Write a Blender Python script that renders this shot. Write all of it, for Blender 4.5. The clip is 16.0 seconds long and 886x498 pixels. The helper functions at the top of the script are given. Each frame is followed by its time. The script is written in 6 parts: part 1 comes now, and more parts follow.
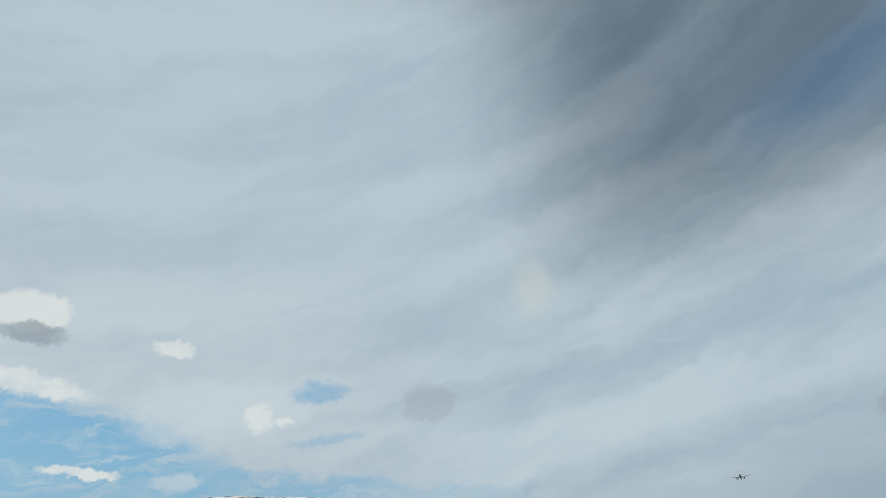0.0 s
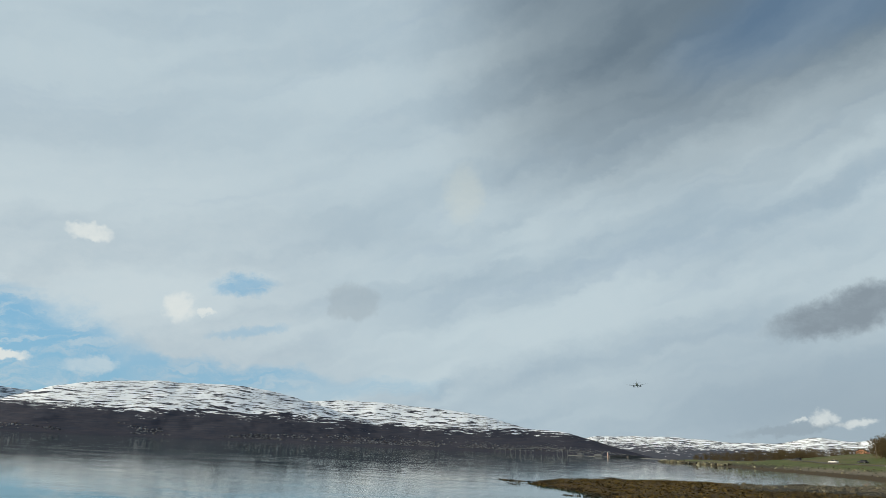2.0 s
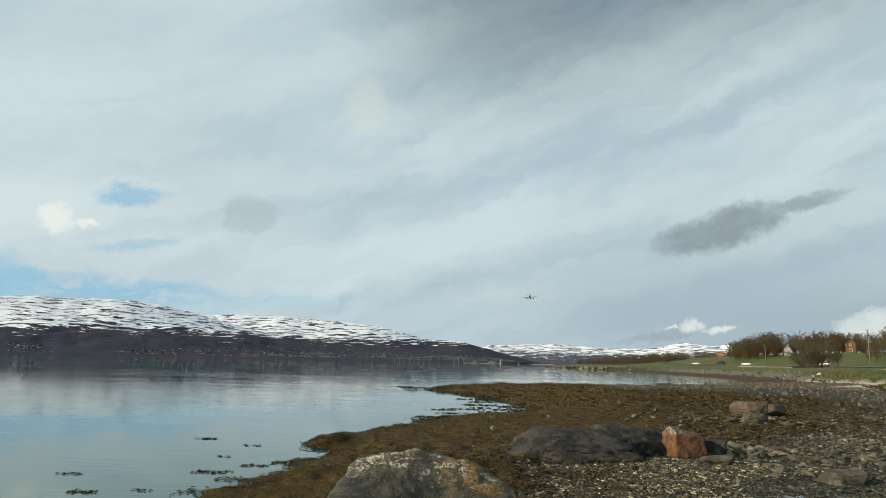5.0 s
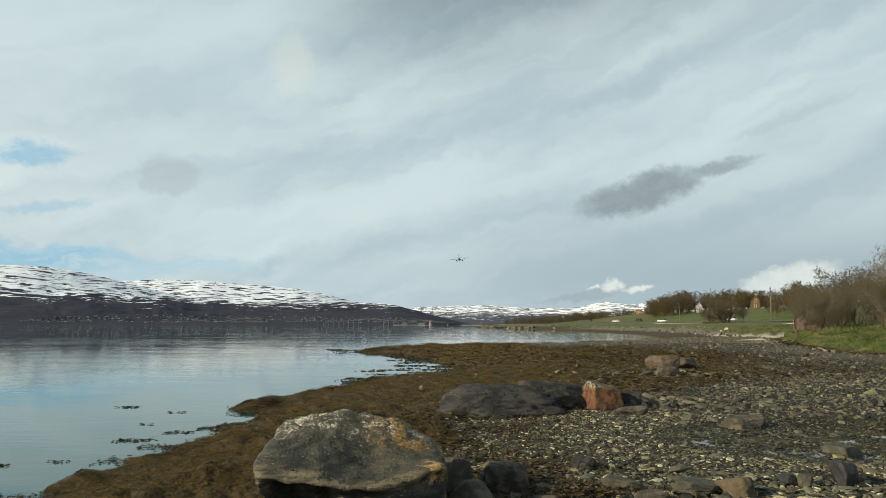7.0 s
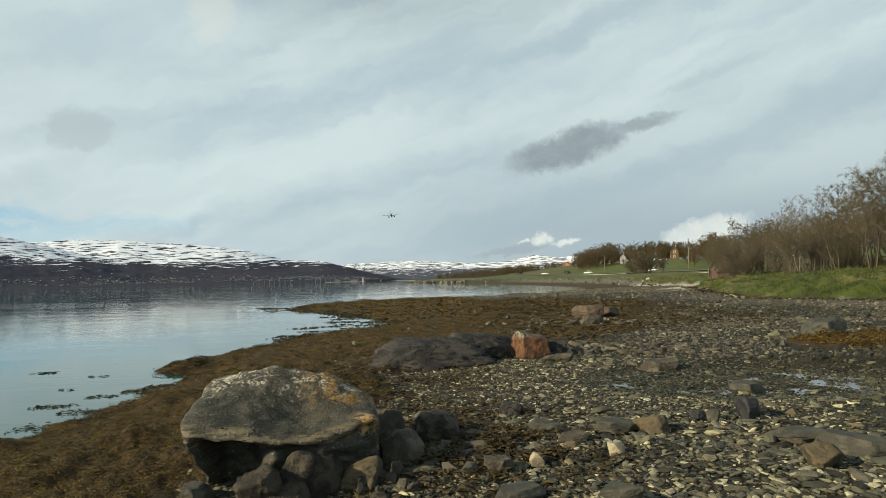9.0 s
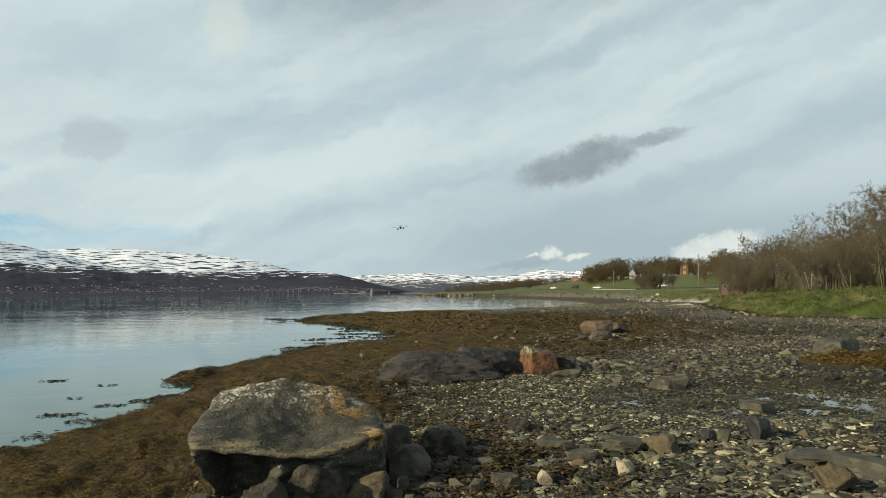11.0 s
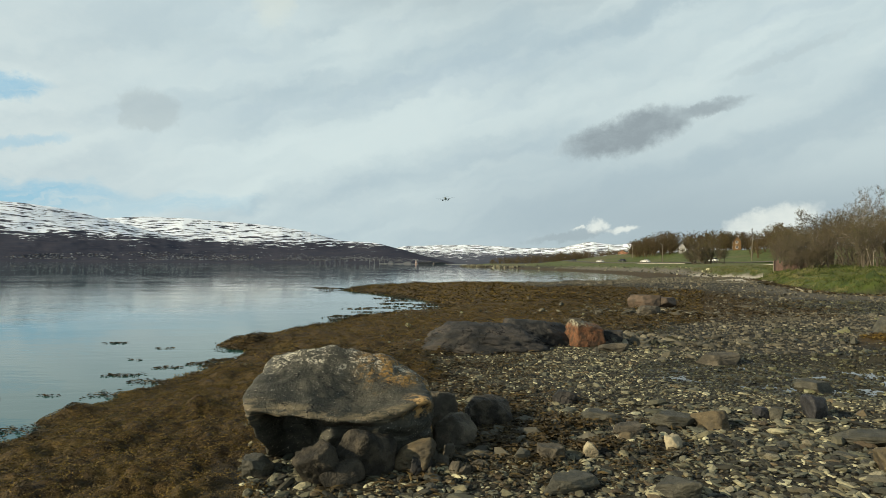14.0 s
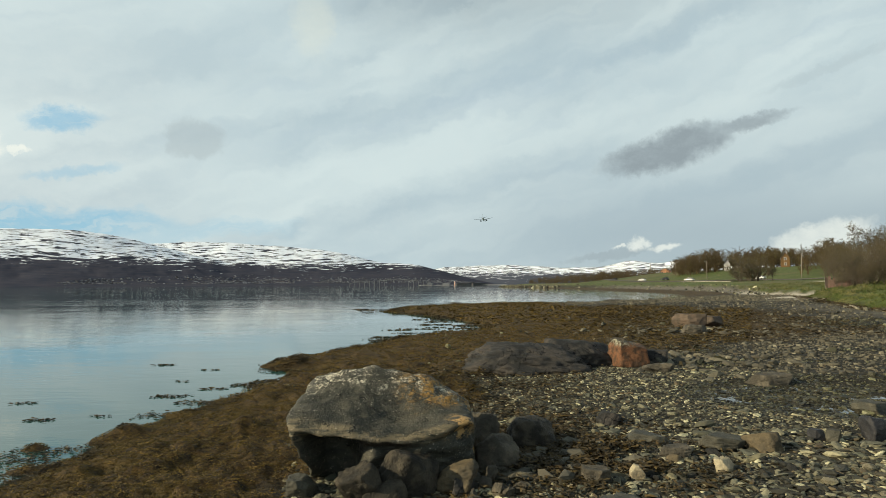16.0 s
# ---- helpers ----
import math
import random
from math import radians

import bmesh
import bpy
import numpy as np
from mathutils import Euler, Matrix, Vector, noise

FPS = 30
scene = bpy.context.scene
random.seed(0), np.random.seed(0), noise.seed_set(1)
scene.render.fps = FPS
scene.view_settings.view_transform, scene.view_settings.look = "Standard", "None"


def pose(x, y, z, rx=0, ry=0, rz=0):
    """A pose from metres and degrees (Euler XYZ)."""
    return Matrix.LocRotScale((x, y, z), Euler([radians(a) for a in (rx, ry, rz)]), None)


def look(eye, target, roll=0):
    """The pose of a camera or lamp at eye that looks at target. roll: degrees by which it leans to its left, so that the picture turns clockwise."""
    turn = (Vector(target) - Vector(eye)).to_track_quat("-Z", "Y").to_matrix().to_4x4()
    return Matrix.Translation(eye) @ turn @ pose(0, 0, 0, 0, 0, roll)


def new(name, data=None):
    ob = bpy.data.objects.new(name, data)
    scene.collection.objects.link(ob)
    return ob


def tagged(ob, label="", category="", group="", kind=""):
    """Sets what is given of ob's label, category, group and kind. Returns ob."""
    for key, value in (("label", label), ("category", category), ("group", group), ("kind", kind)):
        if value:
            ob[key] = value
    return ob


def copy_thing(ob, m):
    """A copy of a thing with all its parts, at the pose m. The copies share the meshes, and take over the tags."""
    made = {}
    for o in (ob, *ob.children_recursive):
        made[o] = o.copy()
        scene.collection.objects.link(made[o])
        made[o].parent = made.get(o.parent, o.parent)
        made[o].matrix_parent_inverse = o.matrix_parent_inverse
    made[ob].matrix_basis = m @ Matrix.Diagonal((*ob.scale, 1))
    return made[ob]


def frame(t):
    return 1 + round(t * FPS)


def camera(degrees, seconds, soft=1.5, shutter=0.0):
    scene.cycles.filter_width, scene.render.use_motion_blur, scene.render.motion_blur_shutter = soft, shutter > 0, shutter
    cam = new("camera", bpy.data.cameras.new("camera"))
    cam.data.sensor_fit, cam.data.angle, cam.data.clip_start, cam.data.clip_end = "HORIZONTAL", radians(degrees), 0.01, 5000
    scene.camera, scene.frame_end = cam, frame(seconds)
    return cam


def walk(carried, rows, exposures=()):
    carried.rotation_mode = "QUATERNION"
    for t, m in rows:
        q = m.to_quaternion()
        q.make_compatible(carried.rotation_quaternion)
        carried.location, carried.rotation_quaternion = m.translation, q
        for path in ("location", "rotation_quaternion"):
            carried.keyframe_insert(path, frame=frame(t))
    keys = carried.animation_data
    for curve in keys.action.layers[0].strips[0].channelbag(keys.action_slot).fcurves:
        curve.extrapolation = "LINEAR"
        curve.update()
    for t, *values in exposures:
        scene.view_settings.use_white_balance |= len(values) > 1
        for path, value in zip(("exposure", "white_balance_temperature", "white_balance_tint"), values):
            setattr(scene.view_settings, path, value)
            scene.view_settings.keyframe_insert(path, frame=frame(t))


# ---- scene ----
cam = camera(70.16, 16.0, soft=0.5)
PATH = [
    (0, (-0.074, 0.107, 2.051), (-3.224, 8.518, 6.447), 0.55),
    (0.5, (-0.073, 0.107, 2.052), (-3.061, 8.755, 6.087), 0.65),
    (1, (-0.072, 0.106, 2.053), (-2.736, 9.014, 5.733), 0.75),
    (1.5, (-0.068, 0.105, 2.056), (-2.354, 9.296, 5.267), 1.74),
    (2, (-0.060, 0.102, 2.056), (-2.307, 9.365, 5.080), 2.47),
    (2.5, (-0.048, 0.092, 2.046), (-2.177, 9.518, 4.618), 1.89),
    (3, (-0.041, 0.088, 2.049), (-1.983, 9.567, 4.575), 1.38),
    (3.5, (-0.007, 0.064, 2.038), (-1.778, 9.641, 4.308), 1.23),
    (4, (0.008, 0.042, 2.041), (-1.464, 9.689, 4.222), 1.52),
    (4.5, (-0.005, 0.012, 2.049), (-0.857, 9.759, 4.116), 0.97),
    (4.7, (0.007, -0.000, 2.045), (-0.787, 9.778, 3.985), 1.07),
    (6.8, (0.028, -0.044, 2.040), (0.255, 9.877, 3.279), 0.11),
    (7, (0.033, -0.041, 2.035), (0.419, 9.881, 3.225), 0.04),
    (7.5, (0.038, -0.049, 2.028), (0.744, 9.869, 3.088), 0.02),
    (8, (0.052, -0.049, 2.022), (1.092, 9.850, 2.982), -0.29),
    (8.5, (0.052, -0.050, 2.019), (1.310, 9.842, 2.777), -0.52),
    (9, (0.066, -0.042, 2.017), (1.515, 9.841, 2.498), -1.22),
    (9.2, (0.066, -0.034, 2.020), (1.574, 9.844, 2.393), -1.12),
    (11.3, (0.050, -0.044, 2.035), (1.255, 9.858, 2.743), 0.02),
    (11.5, (0.045, -0.046, 2.032), (1.148, 9.869, 2.717), 0.21),
    (12, (0.043, -0.049, 2.039), (1.023, 9.883, 2.666), -0.01),
    (12.5, (0.036, -0.048, 2.034), (0.978, 9.889, 2.629), -0.00),
    (13, (0.033, -0.042, 2.032), (0.869, 9.912, 2.518), -0.00),
    (13.5, (0.026, -0.037, 2.031), (0.762, 9.929, 2.417), 0.21),
    (14, (0.026, -0.029, 2.027), (0.637, 9.949, 2.261), 0.36),
    (14.5, (0.020, -0.032, 2.024), (0.329, 9.952, 2.505), 0.38),
    (15, (0.018, -0.037, 2.023), (0.253, 9.946, 2.537), 1.07),
    (15.5, (0.019, -0.053, 2.022), (-0.060, 9.934, 2.529), 0.05),
    (16, (0.018, -0.046, 2.016), (0.019, 9.938, 2.580), -0.29),
]
EXPOSURE = [(0.0, -0.10, 6350, 9), (2.0, -0.05, 6400, 8), (4.0, 0.09, 6500, 7), (7.0, 0.2, 6700, 5), (16.0, 0.22, 6800, 5)]
walk(cam, [(t, look(eye, target, roll)) for t, eye, target, roll in PATH], EXPOSURE)

# ---------------------------------------------------------------- node helpers


def socket(tree, node, index, value):
    if value is None:
        return
    if isinstance(value, bpy.types.NodeSocket):
        tree.links.new(value, node.inputs[index])
    else:
        node.inputs[index].default_value = value


def math_node(tree, op, a, b=None, c=None, clamp=False):
    n = tree.nodes.new("ShaderNodeMath")
    n.operation, n.use_clamp = op, clamp
    for i, v in enumerate((a, b, c)):
        socket(tree, n, i, v)
    return n.outputs[0]


def smooth(tree, value, low, high):
    """0 below low, 1 above high, eased between."""
    n = tree.nodes.new("ShaderNodeMapRange")
    n.interpolation_type = "SMOOTHSTEP"
    for i, v in enumerate((value, low, high, 0.0, 1.0)):
        socket(tree, n, i, v)
    return n.outputs[0]


def mix_colour(tree, factor, a, b, blend="MIX"):
    n = tree.nodes.new("ShaderNodeMix")
    n.data_type, n.blend_type = "RGBA", blend
    socket(tree, n, 0, factor)
    socket(tree, n, 6, (*a, 1.0) if isinstance(a, tuple) else a)
    socket(tree, n, 7, (*b, 1.0) if isinstance(b, tuple) else b)
    return n.outputs[2]


def noise_node(tree, vector, scale, detail=4.0, rough=0.55, distort=0.0):
    n = tree.nodes.new("ShaderNodeTexNoise")
    socket(tree, n, "Vector", vector)
    n.inputs["Scale"].default_value = scale
    n.inputs["Detail"].default_value = detail
    n.inputs["Roughness"].default_value = rough
    n.inputs["Distortion"].default_value = distort
    return n.outputs[0]


def stretch(tree, vector, scale, rotation=(0, 0, 0)):
    n = tree.nodes.new("ShaderNodeMapping")
    socket(tree, n, 0, vector)
    n.inputs[2].default_value = [radians(a) for a in rotation]
    n.inputs[3].default_value = scale
    return n.outputs[0]


# ---------------------------------------------------------------- sky and sun
SUN_AZ, SUN_EL = -106.0, 24.0  # degrees, clockwise from +y


def build_world():
    world = bpy.data.worlds.new("sky")
    scene.world = world
    world.use_nodes = True
    t = world.node_tree
    t.nodes.clear()
    out = t.nodes.new("ShaderNodeOutputWorld")
    coord = t.nodes.new("ShaderNodeTexCoord").outputs["Generated"]
    split = t.nodes.new("ShaderNodeSeparateXYZ")
    t.links.new(coord, split.inputs[0])
    x, y, z = split.outputs
    az0 = math_node(t, "MULTIPLY", math_node(t, "ARCTAN2", x, y), 180 / math.pi)
    el0 = math_node(t, "MULTIPLY", math_node(t, "ARCSINE", z), 180 / math.pi)

    # ragged edges for all the clouds
    w1 = noise_node(t, coord, 9.0, 6.0, 0.62)
    w2 = noise_node(t, stretch(t, coord, (1, 1, 1.6), (20, 40, 70)), 11.0, 6.0, 0.62)
    az = math_node(t, "ADD", az0, math_node(t, "MULTIPLY", math_node(t, "SUBTRACT", w1, 0.5), 7.0))
    el = math_node(t, "ADD", el0, math_node(t, "MULTIPLY", math_node(t, "SUBTRACT", w2, 0.5), 4.2))
    f1 = noise_node(t, coord, 42.0, 5.0, 0.65)
    f2 = noise_node(t, stretch(t, coord, (1, 1, 1), (50, 10, 30)), 46.0, 5.0, 0.65)
    azf = math_node(t, "ADD", az0, math_node(t, "MULTIPLY", math_node(t, "SUBTRACT", f1, 0.5), 2.6))
    elf = math_node(t, "ADD", el0, math_node(t, "MULTIPLY", math_node(t, "SUBTRACT", f2, 0.5), 1.7))

    puff = noise_node(t, stretch(t, coord, (1, 1, 1.8), (0, 0, 15)), 24.0, 6.0, 0.7)

    def blob(a, e, ra, re, turn=0.0, soft=0.5, fine=False):
        """A cloud patch round azimuth a and elevation e; soft: how much of its radius fades."""
        c, s = math.cos(radians(turn)), math.sin(radians(turn))
        du = math_node(t, "SUBTRACT", azf if fine else az, a)
        dv = math_node(t, "SUBTRACT", elf if fine else el, e)
        u = math_node(t, "MULTIPLY_ADD", dv, s / ra, math_node(t, "MULTIPLY", du, c / ra))
        v = math_node(t, "MULTIPLY_ADD", du, -s / re, math_node(t, "MULTIPLY", dv, c / re))
        r2 = math_node(t, "ADD", math_node(t, "MULTIPLY", u, u), math_node(t, "MULTIPLY", v, v))
        m = smooth(t, r2, 1.0 + soft, 1.0 - soft)
        return math_node(t, "MULTIPLY", m, math_node(t, "MULTIPLY_ADD", puff, 0.9, 0.52), clamp=True) if fine else m

    def most(*masks):
        m = masks[0]
        for other in masks[1:]:
            m = math_node(t, "MAXIMUM", m, other)
        return m

    # long bands of the cloud sheet, tilted up to the right
    def slanted(tilt, along, across, shift=0.0):
        c, s = math.cos(radians(tilt)), math.sin(radians(tilt))
        flat = t.nodes.new("ShaderNodeCombineXYZ")
        u = math_node(t, "MULTIPLY_ADD", el, s * along, math_node(t, "MULTIPLY_ADD", az, c * along, shift))
        v = math_node(t, "MULTIPLY_ADD", el, c * across, math_node(t, "MULTIPLY", az, -s * across))
        t.links.new(u, flat.inputs[0])
        t.links.new(v, flat.inputs[1])
        return flat.outputs[0]

    bands = noise_node(t, slanted(15, 0.018, 0.13), 1.0, 3.0, 0.5, 0.15)
    veil = noise_node(t, slanted(21, 0.045, 0.22, 7.0), 1.0, 3.0, 0.5, 0.2)
    wisps = noise_node(t, slanted(17, 0.045, 0.30, 3.0), 1.0, 3.0, 0.5, 0.2)
    fine = noise_node(t, coord, 30.0, 8.0, 0.7)

    quiet = math_node(t, "MULTIPLY", smooth(t, el0, 12.0, 24.0), smooth(t, az0, 0.0, -20.0))
    tone = smooth(t, math_node(t, "ADD", math_node(t, "MULTIPLY", bands, 0.65), math_node(t, "MULTIPLY", veil, 0.35)), 0.37, 0.60)
    tone = math_node(t, "ADD", math_node(t, "MULTIPLY", tone, math_node(t, "MULTIPLY_ADD", quiet, -0.55, 1.0)), math_node(t, "MULTIPLY", quiet, 0.30))
    sheet = mix_colour(t, tone, SKY_GREY, SKY_PALE)
    sheet = mix_colour(t, math_node(t, "MULTIPLY", smooth(t, fine, 0.42, 0.68), 0.07), sheet, (0.66, 0.70, 0.70))
    # thin places in the sheet let the blue through in slanting streaks
    sheet = mix_colour(t, math_node(t, "MULTIPLY", smooth(t, wisps, 0.54, 0.72), 0.32), sheet, (0.36, 0.46, 0.565))
    # the sheet greys towards the low right-hand sky
    low = math_node(t, "MULTIPLY", smooth(t, el0, 19.0, 3.0), smooth(t, az0, -12.0, 26.0))
    sheet = mix_colour(t, math_node(t, "MULTIPLY", math_node(t, "MULTIPLY", low, math_node(t, "MULTIPLY_ADD", smooth(t, el0, 9.0, 4.0), 0.36, 0.60)), 1.0), sheet, (0.34, 0.42, 0.485))
    # whiter towards the horizon on the far side of the sound
    white_low = math_node(t, "MULTIPLY", smooth(t, el0, 15.0, 5.0), smooth(t, az0, 4.0, -12.0))
    sheet = mix_colour(t, math_node(t, "MULTIPLY", white_low, 0.05), sheet, (0.63, 0.69, 0.695))
    pale_left = math_node(t, "MULTIPLY", smooth(t, el0, 30.0, 12.0), smooth(t, az0, -14.0, -36.0))
    sheet = mix_colour(t, math_node(t, "MULTIPLY", pale_left, math_node(t, "MULTIPLY_ADD", puff, 0.6, 0.06)), sheet, (0.64, 0.70, 0.72))
    # thick dark bank overhead
    edge = math_node(t, "MULTIPLY_ADD", az, 0.10, 27.5)
    haze = math_node(t, "MULTIPLY", smooth(t, math_node(t, "SUBTRACT", el, edge), -11.5, 6.0), smooth(t, math_node(t, "MULTIPLY_ADD", el, 0.35, az), -12.0, 10.0))
    sheet = mix_colour(t, math_node(t, "MULTIPLY", haze, 0.5), sheet, (0.27, 0.335, 0.385))
    bank = math_node(t, "MULTIPLY", math_node(t, "ADD", math_node(t, "MULTIPLY", smooth(t, math_node(t, "SUBTRACT", el, edge), -6.0, 6.0), 0.62), math_node(t, "MULTIPLY", smooth(t, math_node(t, "SUBTRACT", el, edge), -10.0, 2.0), 0.38)), smooth(t, math_node(t, "MULTIPLY_ADD", el, 0.25, az), -10.0, 13.0))
    sheet = mix_colour(t, math_node(t, "MULTIPLY", bank, math_node(t, "MULTIPLY_ADD", tone, -0.22, 0.86)), sheet, mix_colour(t, blob(23, 35.0, 14, 3.4, 10, 0.95), (0.105, 0.150, 0.198), (0.085, 0.155, 0.255)))
    sheet = mix_colour(t, math_node(t, "MULTIPLY", smooth(t, el0, 44.0, 60.0), 0.9), sheet, (0.085, 0.11, 0.145))
    # single clouds in front of the sheet
    sheet = mix_colour(t, math_node(t, "MULTIPLY", blob(-21.7, 12.3, 2.4, 1.6, 0, 0.4, True), 0.45), sheet, (0.36, 0.42, 0.46))
    sheet = mix_colour(t, math_node(t, "MULTIPLY", blob(-11.7, 22.5, 1.7, 2.4, 0, 0.98, True), 0.38), sheet, (0.64, 0.67, 0.61))

    cover_gap = most(
        math_node(t, "MULTIPLY", blob(-52, 3.8, 16.0, 6.9, -8, 0.35), 1.0),
        math_node(t, "MULTIPLY", blob(-34, 4.9, 10, 1.4, 2, 0.8), 0.85),
        math_node(t, "MULTIPLY", blob(-22, 4.7, 8, 0.9, 2, 0.98), 0.4),
        math_node(t, "MULTIPLY", blob(-31.4, 12.9, 2.4, 0.9, 6, 0.98, True), 0.75),
        math_node(t, "MULTIPLY", blob(-30.5, 9.0, 3.0, 0.45, 12, 0.98, True), 0.45),
    )
    # thin veils hang in the gaps
    veils = smooth(t, noise_node(t, slanted(6, 0.16, 0.75, 5.0), 1.0, 6.0, 0.65, 0.4), 0.46, 0.66)
    cover_gap = math_node(t, "MULTIPLY", cover_gap, math_node(t, "MULTIPLY_ADD", veils, -0.6, 1.0))
    cover = math_node(t, "SUBTRACT", 1.0, cover_gap, clamp=True)
    white = most(
        blob(-44.1, 15.4, 1.5, 0.6, 0, 0.8, True), blob(-36.4, 10.5, 1.15, 1.2, 0, 0.85, True), blob(-34.3, 10.2, 0.8, 0.35, 0, 0.8, True),
        blob(-55.0, 16.8, 2.8, 1.5, 0, 0.4, True), blob(-54.0, 11.5, 4.5, 0.9, -8, 0.7, True), blob(-49.0, 5.5, 2.8, 0.4, -4, 0.6, True),
        math_node(t, "MULTIPLY", blob(-42.0, 5.2, 2.0, 0.7, 5, 0.8, True), 0.6),
        math_node(t, "MULTIPLY", most(blob(17.1, 3.5, 0.85, 0.55, 0, 0.95, True), blob(19.2, 3.1, 1.2, 0.26, 6, 0.95, True), blob(15.6, 3.2, 0.5, 0.2, 6, 0.95, True)), 0.8),
        math_node(t, "MULTIPLY", blob(31.0, 3.6, 3.3, 1.1, 12, 0.75, True), 0.72),
    )
    cloud = mix_colour(t, white, sheet, (0.74, 0.775, 0.76))
    grey = most(
        math_node(t, "MULTIPLY", blob(18.8, 10.9, 4.2, 1.3, 8, 0.85, True), 1.0),
        math_node(t, "MULTIPLY", blob(21.4, 11.9, 3.4, 1.3, 10, 0.85, True), 1.0),
        math_node(t, "MULTIPLY", blob(25.6, 12.8, 3.4, 0.55, 12, 0.95, True), 0.8),
        math_node(t, "MULTIPLY", blob(32.0, 16.4, 4.5, 0.35, 15, 0.98, True), 0.15),
        math_node(t, "MULTIPLY", blob(-54.6, 15.2, 2.2, 0.8, 0, 0.6, True), 0.7),
        math_node(t, "MULTIPLY", blob(14.5, 2.5, 3.5, 0.35, 8, 0.8, True), 0.4),
    )
    cloud = mix_colour(t, grey, cloud, (0.26, 0.31, 0.355))
    cover = math_node(t, "MAXIMUM", cover, math_node(t, "MAXIMUM", white, grey))

    sky = t.nodes.new("ShaderNodeTexSky")
    sky.sky_type, sky.sun_disc = "NISHITA", False
    sky.sun_elevation, sky.sun_rotation = radians(SUN_EL), radians(SUN_AZ)
    blue = t.nodes.new("ShaderNodeBackground")
    t.links.new(mix_colour(t, 0.8, sky.outputs[0], (1.6, 3.7, 5.5)), blue.inputs[0])
    blue.inputs[1].default_value = 0.12
    clouds = t.nodes.new("ShaderNodeBackground")
    t.links.new(cloud, clouds.inputs[0])
    clouds.inputs[1].default_value = 1.0
    both = t.nodes.new("ShaderNodeMixShader")
    t.links.new(cover, both.inputs[0])
    t.links.new(blue.outputs[0], both.inputs[1])
    t.links.new(clouds.outputs[0], both.inputs[2])
    t.links.new(both.outputs[0], out.inputs[0])


SKY_GREY, SKY_PALE = (0.385, 0.485, 0.562), (0.56, 0.655, 0.70)
build_world()
sun_data = bpy.data.lights.new("sun", "SUN")
sun_data.energy, sun_data.angle, sun_data.color = 5.0, radians(0.8), (1.0, 0.84, 0.60)
sun = new("sun", sun_data)
_a, _e = radians(SUN_AZ), radians(SUN_EL)
sun.matrix_basis = look((math.sin(_a) * math.cos(_e) * 50, math.cos(_a) * math.cos(_e) * 50, math.sin(_e) * 50), (0, 0, 0))

# ---------------------------------------------------------------- materials


def material(name, colour_at, rough=0.85, bump=0.0, bump_scale=20.0, metal=0.0, extra=None):
    """A surface whose colour comes from colour_at(tree, object coordinates)."""
    m = bpy.data.materials.new(name)
    m.use_nodes = True
    t = m.node_tree
    b = t.nodes["Principled BSDF"]
    pos = t.nodes.new("ShaderNodeTexCoord").outputs["Object"]
    socket(t, b, "Base Color", colour_at(t, pos))
    b.inputs["Roughness"].default_value = rough
    b.inputs["Metallic"].default_value = metal
    b.inputs["Specular IOR Level"].default_value = 0.5 if rough < 0.3 or metal else 0.25
    if bump:
        n = t.nodes.new("ShaderNodeBump")
        n.inputs["Strength"].default_value = 1.0
        n.inputs["Distance"].default_value = bump
        h = math_node(t, "ADD", noise_node(t, pos, bump_scale, 6.0, 0.65), math_node(t, "MULTIPLY", noise_node(t, pos, bump_scale * 5, 4.0, 0.6), 0.35))
        t.links.new(h, n.inputs["Height"])
        t.links.new(n.outputs[0], b.inputs["Normal"])
    if extra:
        extra(t, b, pos)
    return m


def two_tone(a, b, scale, low=0.4, high=0.62, speck=0.3):
    def at(t, pos):
        c = mix_colour(t, smooth(t, noise_node(t, pos, scale), low, high), a, b)
        d = noise_node(t, pos, scale * 9, 3.0, 0.6)
        return mix_colour(t, math_node(t, "MULTIPLY", smooth(t, d, 0.35, 0.7), speck), c, tuple(0.45 * v for v in a))
    return at


def island_tones(tones, scale, spread=0.55):
    """One tone for each piece of a joined mesh, with its own mottling."""
    def at(t, pos):
        r = t.nodes.new("ShaderNodeNewGeometry").outputs["Random Per Island"]
        ramp = t.nodes.new("ShaderNodeValToRGB")
        ramp.color_ramp.interpolation = "CONSTANT"
        els = ramp.color_ramp.elements
        while len(els) < len(tones):
            els.new(0.5)
        for i, tone in enumerate(tones):
            els[i].position, els[i].color = i / len(tones), (*tone, 1)
        t.links.new(r, ramp.inputs[0])
        d = noise_node(t, pos, scale, 5.0, 0.65)
        return mix_colour(t, math_node(t, "MULTIPLY", smooth(t, d, 0.35, 0.7), spread), ramp.outputs[0], (0.05, 0.048, 0.04))
    return at


def object_tones(tones, scale, spread=0.55):
    def at(t, pos):
        r = t.nodes.new("ShaderNodeObjectInfo").outputs["Random"]
        ramp = t.nodes.new("ShaderNodeValToRGB")
        ramp.color_ramp.interpolation = "CONSTANT"
        els = ramp.color_ramp.elements
        while len(els) < len(tones):
            els.new(0.5)
        for i, tone in enumerate(tones):
            els[i].position, els[i].color = i / len(tones), (*tone, 1)
        t.links.new(r, ramp.inputs[0])
        d = noise_node(t, pos, scale, 5.0, 0.65)
        return mix_colour(t, math_node(t, "MULTIPLY", smooth(t, d, 0.35, 0.7), spread), ramp.outputs[0], (0.05, 0.048, 0.04))
    return at


